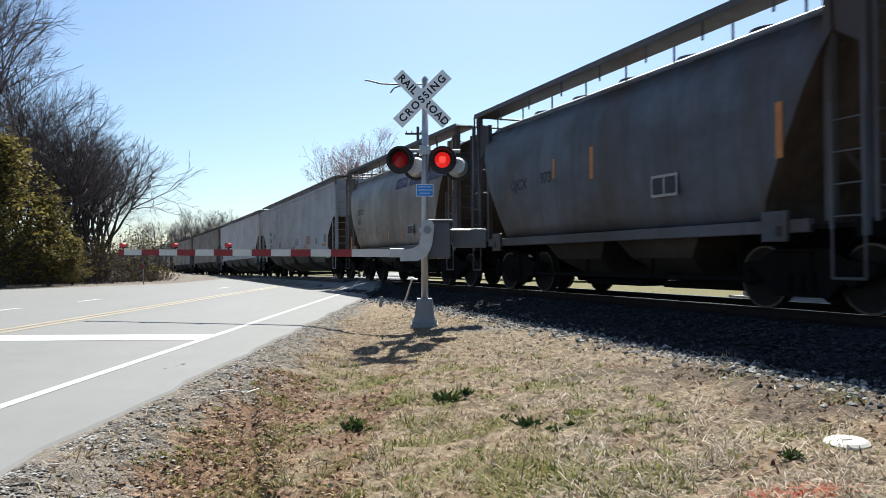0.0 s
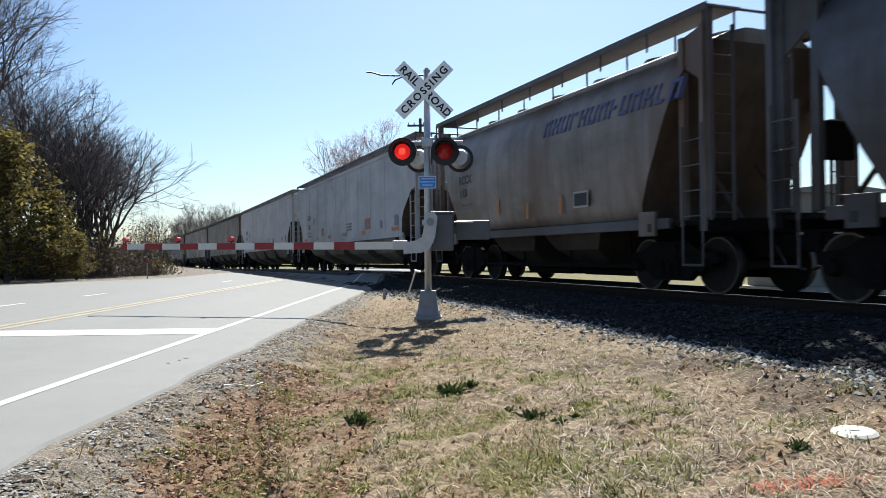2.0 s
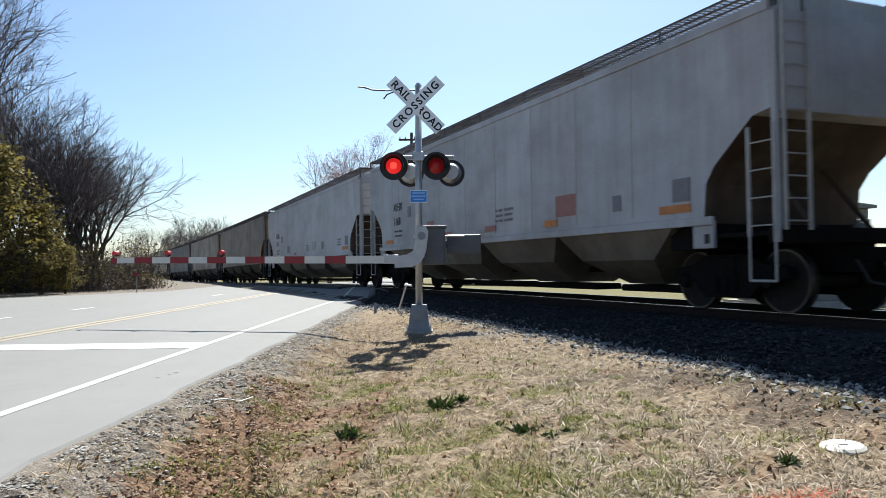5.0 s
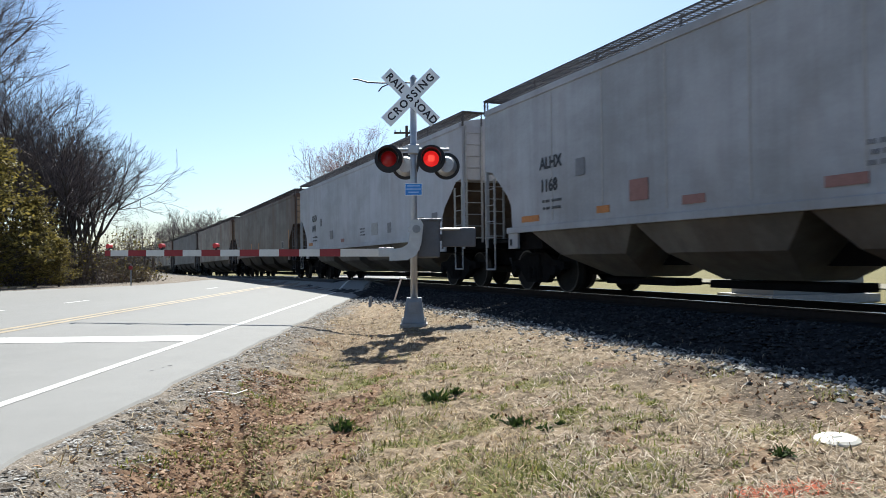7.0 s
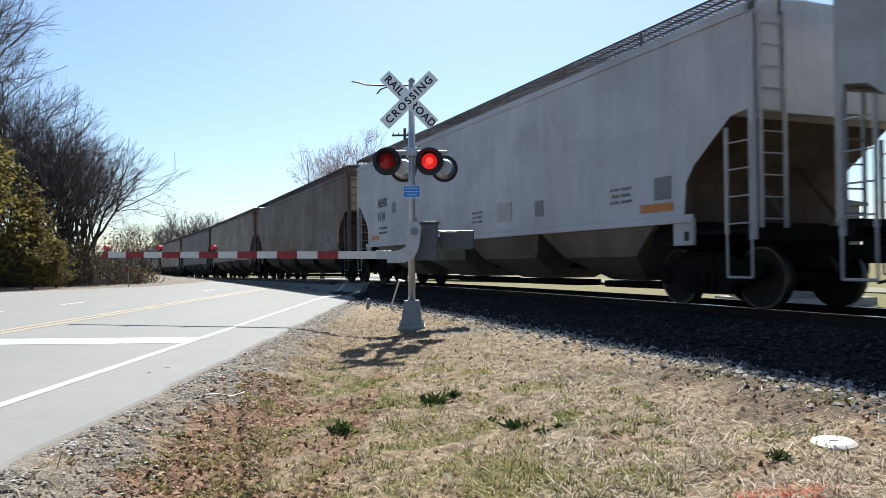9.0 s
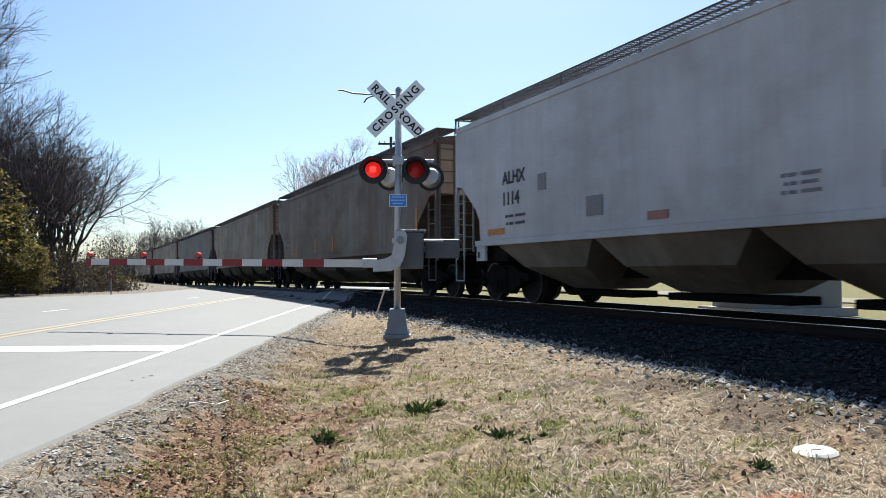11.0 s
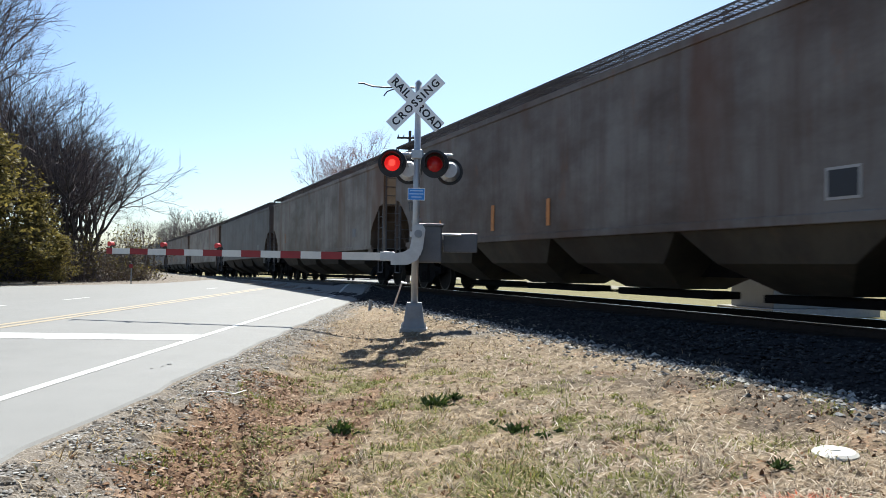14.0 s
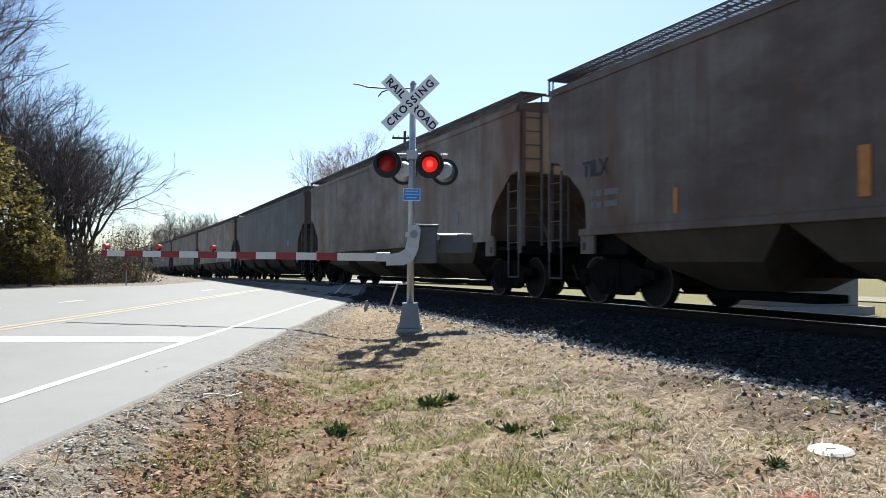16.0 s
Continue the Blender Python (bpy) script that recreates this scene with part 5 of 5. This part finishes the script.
# ---- small growth on the verge ----
def blades(name, xs, ys, length, width, tilt, material, label, rng):
    n = len(xs)
    z = ground_z(xs, ys)
    a = rng.uniform(0, 6.283, n)
    L, W = rng.uniform(*length, n), rng.uniform(*width, n)
    el = np.radians(np.clip(rng.normal(*tilt, n), -4, 88))
    d = np.stack([np.cos(a) * np.cos(el), np.sin(a) * np.cos(el), np.sin(el)], 1)
    s = np.stack([-np.sin(a), np.cos(a), np.zeros(n)], 1)
    base = np.stack([xs, ys, z - 0.004], 1)
    mid = base + d * (L * 0.55)[:, None]
    d2 = d - np.array([0, 0, 0.35])
    tip = mid + d2 * (L * 0.45)[:, None]
    tip[:, 2] = np.maximum(tip[:, 2], z + 0.004)
    V = np.stack([base - s * W[:, None], base + s * W[:, None], mid + s * W[:, None] * 0.7, mid - s * W[:, None] * 0.7, tip], 1)
    k = (np.arange(n) * 5)[:, None]
    quads, tris = (k + np.array([0, 1, 2, 3])).tolist(), (k + np.array([3, 2, 4])).tolist()
    return tagged(raw(name, V.reshape(-1, 3).tolist(), quads + tris, material), label, "grass", kind="stuff")


def verge_points(rng, n, near=3.2, far=17.0, bias=1.6):
    y = near + (far - near) * rng.random(n) ** bias
    x = rng.uniform(-0.42, 0.66, n) * (y + 1.0)
    p = NX * x + NY * y
    keep = (x > -2.2) & (p < 6.4)
    return x[keep], y[keep]


def build_grass():
    rng = np.random.default_rng(7)
    x, y = verge_points(rng, 150000)
    g, e, gr = cover_of(x, y)
    keep = rng.random(len(x)) > np.clip(0.85 * g + 1.15 * e, 0, 0.96)
    keep &= rng.random(len(x)) > 0.75 * soil_of(x, y)
    keep &= rng.random(len(x)) < 0.35 + 0.65 * sm(-0.5, 0.35, ripple(x * 2.1, y * 2.6, 40))
    x, y = x[keep], y[keep]
    gold = x + 0.5 * ripple(x * 1.2, y * 1.2, 50) < 0.75
    blades("dry_grass", x[~gold], y[~gold], (0.05, 0.17), (0.002, 0.006), (10, 15), M_STRAW, "short matted bleached dry grass", rng)
    blades("golden_grass", x[gold], y[gold], (0.04, 0.13), (0.002, 0.006), (16, 18), M_GOLD, "short golden dry grass with bare spots", rng)
    x, y = verge_points(rng, 90000)
    g, e, gr = cover_of(x, y)
    keep = rng.random(len(x)) < np.clip(gr * 2.0 - 0.5 * g, 0.03, 1)
    blades("green_grass", x[keep], y[keep], (0.03, 0.10), (0.0025, 0.005), (32, 18), M_GREENBLADE, "thin patches of young green grass", rng)
    x, y = verge_points(rng, 34000)
    g, e, gr = cover_of(x, y)
    keep = rng.random(len(x)) < np.clip(e * 1.3, 0.12, 1) * (1 - 0.5 * g)
    blades("dead_leaves", x[keep], y[keep], (0.02, 0.065), (0.006, 0.018), (22, 24), M_LITTER, "scattered dead brown leaves and clods", rng)
    # standing tufts of old grass
    cx, cy = verge_points(rng, 520)
    g, e, gr = cover_of(cx, cy)
    keep = rng.random(len(cx)) > np.clip(0.9 * e + 0.5 * g, 0, 0.97)
    cx, cy = cx[keep], cy[keep]
    n = 26
    tx = np.repeat(cx, n) + rng.normal(0, 0.028, len(cx) * n)
    ty = np.repeat(cy, n) + rng.normal(0, 0.028, len(cx) * n)
    keep = tx > -2.0
    blades("dry_tufts", tx[keep], ty[keep], (0.06, 0.16), (0.002, 0.004), (32, 18), M_STRAW, "standing tufts of bleached old grass", rng)
    cx, cy = verge_points(rng, 560, 3.4, 10.0, 1.2)
    cx = cx[np.abs(cx + 0.1) < 2.0]
    cy = cy[:len(cx)]
    tx = np.repeat(cx, 40) + rng.normal(0, 0.045, len(cx) * 40)
    ty = np.repeat(cy, 40) + rng.normal(0, 0.045, len(cx) * 40)
    keep = tx > -1.9
    blades("green_tufts", tx[keep], ty[keep], (0.03, 0.09), (0.003, 0.006), (30, 18), M_GREENBLADE, "small tufts of new olive-green grass", rng)
    # gravel along the asphalt
    n = 9000
    y = 2.5 + 18 * rng.random(n) ** 1.5
    x = -2.3 + np.abs(rng.normal(0, 0.3, n))
    keep = ripple(x * 3.5, y * 3.0, 71) > rng.uniform(-0.6, 0.2, n)
    x, y = x[keep], y[keep]
    n = len(x)
    z = ground_z(x, y) + 0.004
    size = rng.uniform(0.006, 0.022, n)
    base = np.array([(1, 0, 0), (-1, 0, 0), (0, 1, 0), (0, -1, 0), (0, 0, 0.7), (0, 0, -0.7)], float)
    tri = np.array([(0, 2, 4), (2, 1, 4), (1, 3, 4), (3, 0, 4), (2, 0, 5), (1, 2, 5), (3, 1, 5), (0, 3, 5)])
    V = base[None] * rng.uniform(0.6, 1.4, (n, 6, 1)) * size[:, None, None] * np.array([1, 1, 0.5]) + np.stack([x, y, z], 1)[:, None, :]
    F = tri[None] + (np.arange(n) * 6)[:, None, None]
    tagged(raw("verge_gravel", V.reshape(-1, 3).tolist(), F.reshape(-1, 3).tolist(), M_PEBBLE), "loose grey gravel along the asphalt edge", "gravel", kind="stuff")
    # clods and crumbs of red earth, and dark soil beside the ballast
    n = 9000
    y = np.concatenate([3.3 + 5.2 * rng.random(n) ** 1.2, rng.uniform(4.2, 9.0, n // 2)])
    x = np.concatenate([-1.42 - 0.1 * (y[:n] - 5) + rng.normal(0, 0.36, n), rng.uniform(1.2, 5.2, n // 2)])
    g, e, gr = cover_of(x, y)
    keep = (rng.random(len(x)) < np.clip(e * 1.2 - 0.3, 0, 1) * (1 - soil_of(x, y))) & (x > -2.1) & (along(x, y)[1] < 6.2) & (np.abs(x + 1.1 + 0.28 * (y - 4.5)) > 0.05)
    x, y = x[keep], y[keep]
    n = len(x)
    size = rng.uniform(0.006, 0.026, n) * rng.uniform(0.6, 1.3, n)
    V = base[None] * rng.uniform(0.5, 1.4, (n, 6, 1)) * size[:, None, None] * np.array([1, 1, 0.8]) + np.stack([x, y, ground_z(x, y) + 0.004], 1)[:, None, :]
    F = tri[None] + (np.arange(n) * 6)[:, None, None]
    tagged(raw("earth_clods", V.reshape(-1, 3).tolist(), F.reshape(-1, 3).tolist(), M_CLOD), "loose clods of red-brown earth", "soil", kind="stuff")
    # orange survey paint sprayed on the grass
    n = 1100
    x, y = 1.93 + rng.normal(0, 0.17, n), 4.2 + rng.normal(0, 0.05, n)
    blades("orange_paint_mark", x, y, (0.03, 0.09), (0.003, 0.006), (10, 12), M_ORANGE, "orange survey paint sprayed on dry grass", rng)


build_grass()


def build_weeds():
    rng = random.Random(31)
    for x, y, s in ((0.03, 7.1, 1.0), (0.22, 7.35, 0.6), (-0.73, 6.2, 0.8), (0.66, 6.05, 0.7), (0.85, 5.85, 0.45), (0.52, 6.35, 0.35), (2.2, 4.8, 0.6), (1.0, 6.0, 0.3)):
        w = thing("weed_clump", "low clump of dark green weeds in dry grass", "weed", at_ground(x, y), "weeds on the verge")
        verts, faces = [], []
        for k in range(int(70 * s) + 12):
            a, t = rng.uniform(0, 6.28), radians(rng.uniform(15, 75))
            d = Vector((math.cos(a) * math.cos(t), math.sin(a) * math.cos(t), math.sin(t)))
            o = Vector((rng.gauss(0, 0.045), rng.gauss(0, 0.04), 0)) * s
            l = rng.uniform(0.07, 0.17) * s
            u = d.orthogonal().normalized() * 0.011
            i = len(verts)
            verts += [o - u * 0.5, o + u * 0.5, o + d * l * 0.6 + u, o + d * l * 0.6 - u, o + d * l - Vector((0, 0, 0.02 * s))]
            faces += [(i, i + 1, i + 2, i + 3), (i + 3, i + 2, i + 4)]
        tagged(raw("foliage", verts, faces, M_WEED, w), kind="stuff")


build_weeds()


# ---- what moves ----
SWITCH = (0.15, 0.8, 1.65, 2.35, 3.15, 3.85, 4.6, 5.35, 6.1, 6.8, 7.6, 8.3, 9.1, 9.8, 10.55, 11.3, 12.1, 12.8, 13.6, 14.3, 15.05, 15.75)


def motions():
    times = [0.0, 0.1] + [0.5 * k for k in range(1, 32)] + [15.9, 16.0]
    for car, length, s0 in CARS:
        walk(car, [(t, car_pose(s0 - SPEED * t, length)) for t in times])
        if not -10 < s0 < 100:
            continue
        for ob in car.children_recursive:
            if ob.name.startswith("wheelset"):
                x, y, z = ob.location
                walk(ob, [(k / 10, pose(x, y, z, 0, -math.degrees(SPEED * k / 10 / 0.457), 0)) for k in range(161)])
    for k, globe in enumerate(GLOBES):
        at = globe.location.copy()
        turn = 180.0 if k == 0 else 0.0              # at the start the second lamp is lit
        rows = [(0.0, turn)]
        for s in SWITCH:
            f = round(s * 30) / 30
            rows += [(f - 2 / 30, turn), (f - 1 / 30, turn + 60), (f, turn + 120), (f + 1 / 30, turn + 180)]
            turn += 180
        rows.append((16.0, turn))
        walk(globe, [(t, pose(at.x, at.y, at.z, 0, 0, a)) for t, a in rows])


motions()
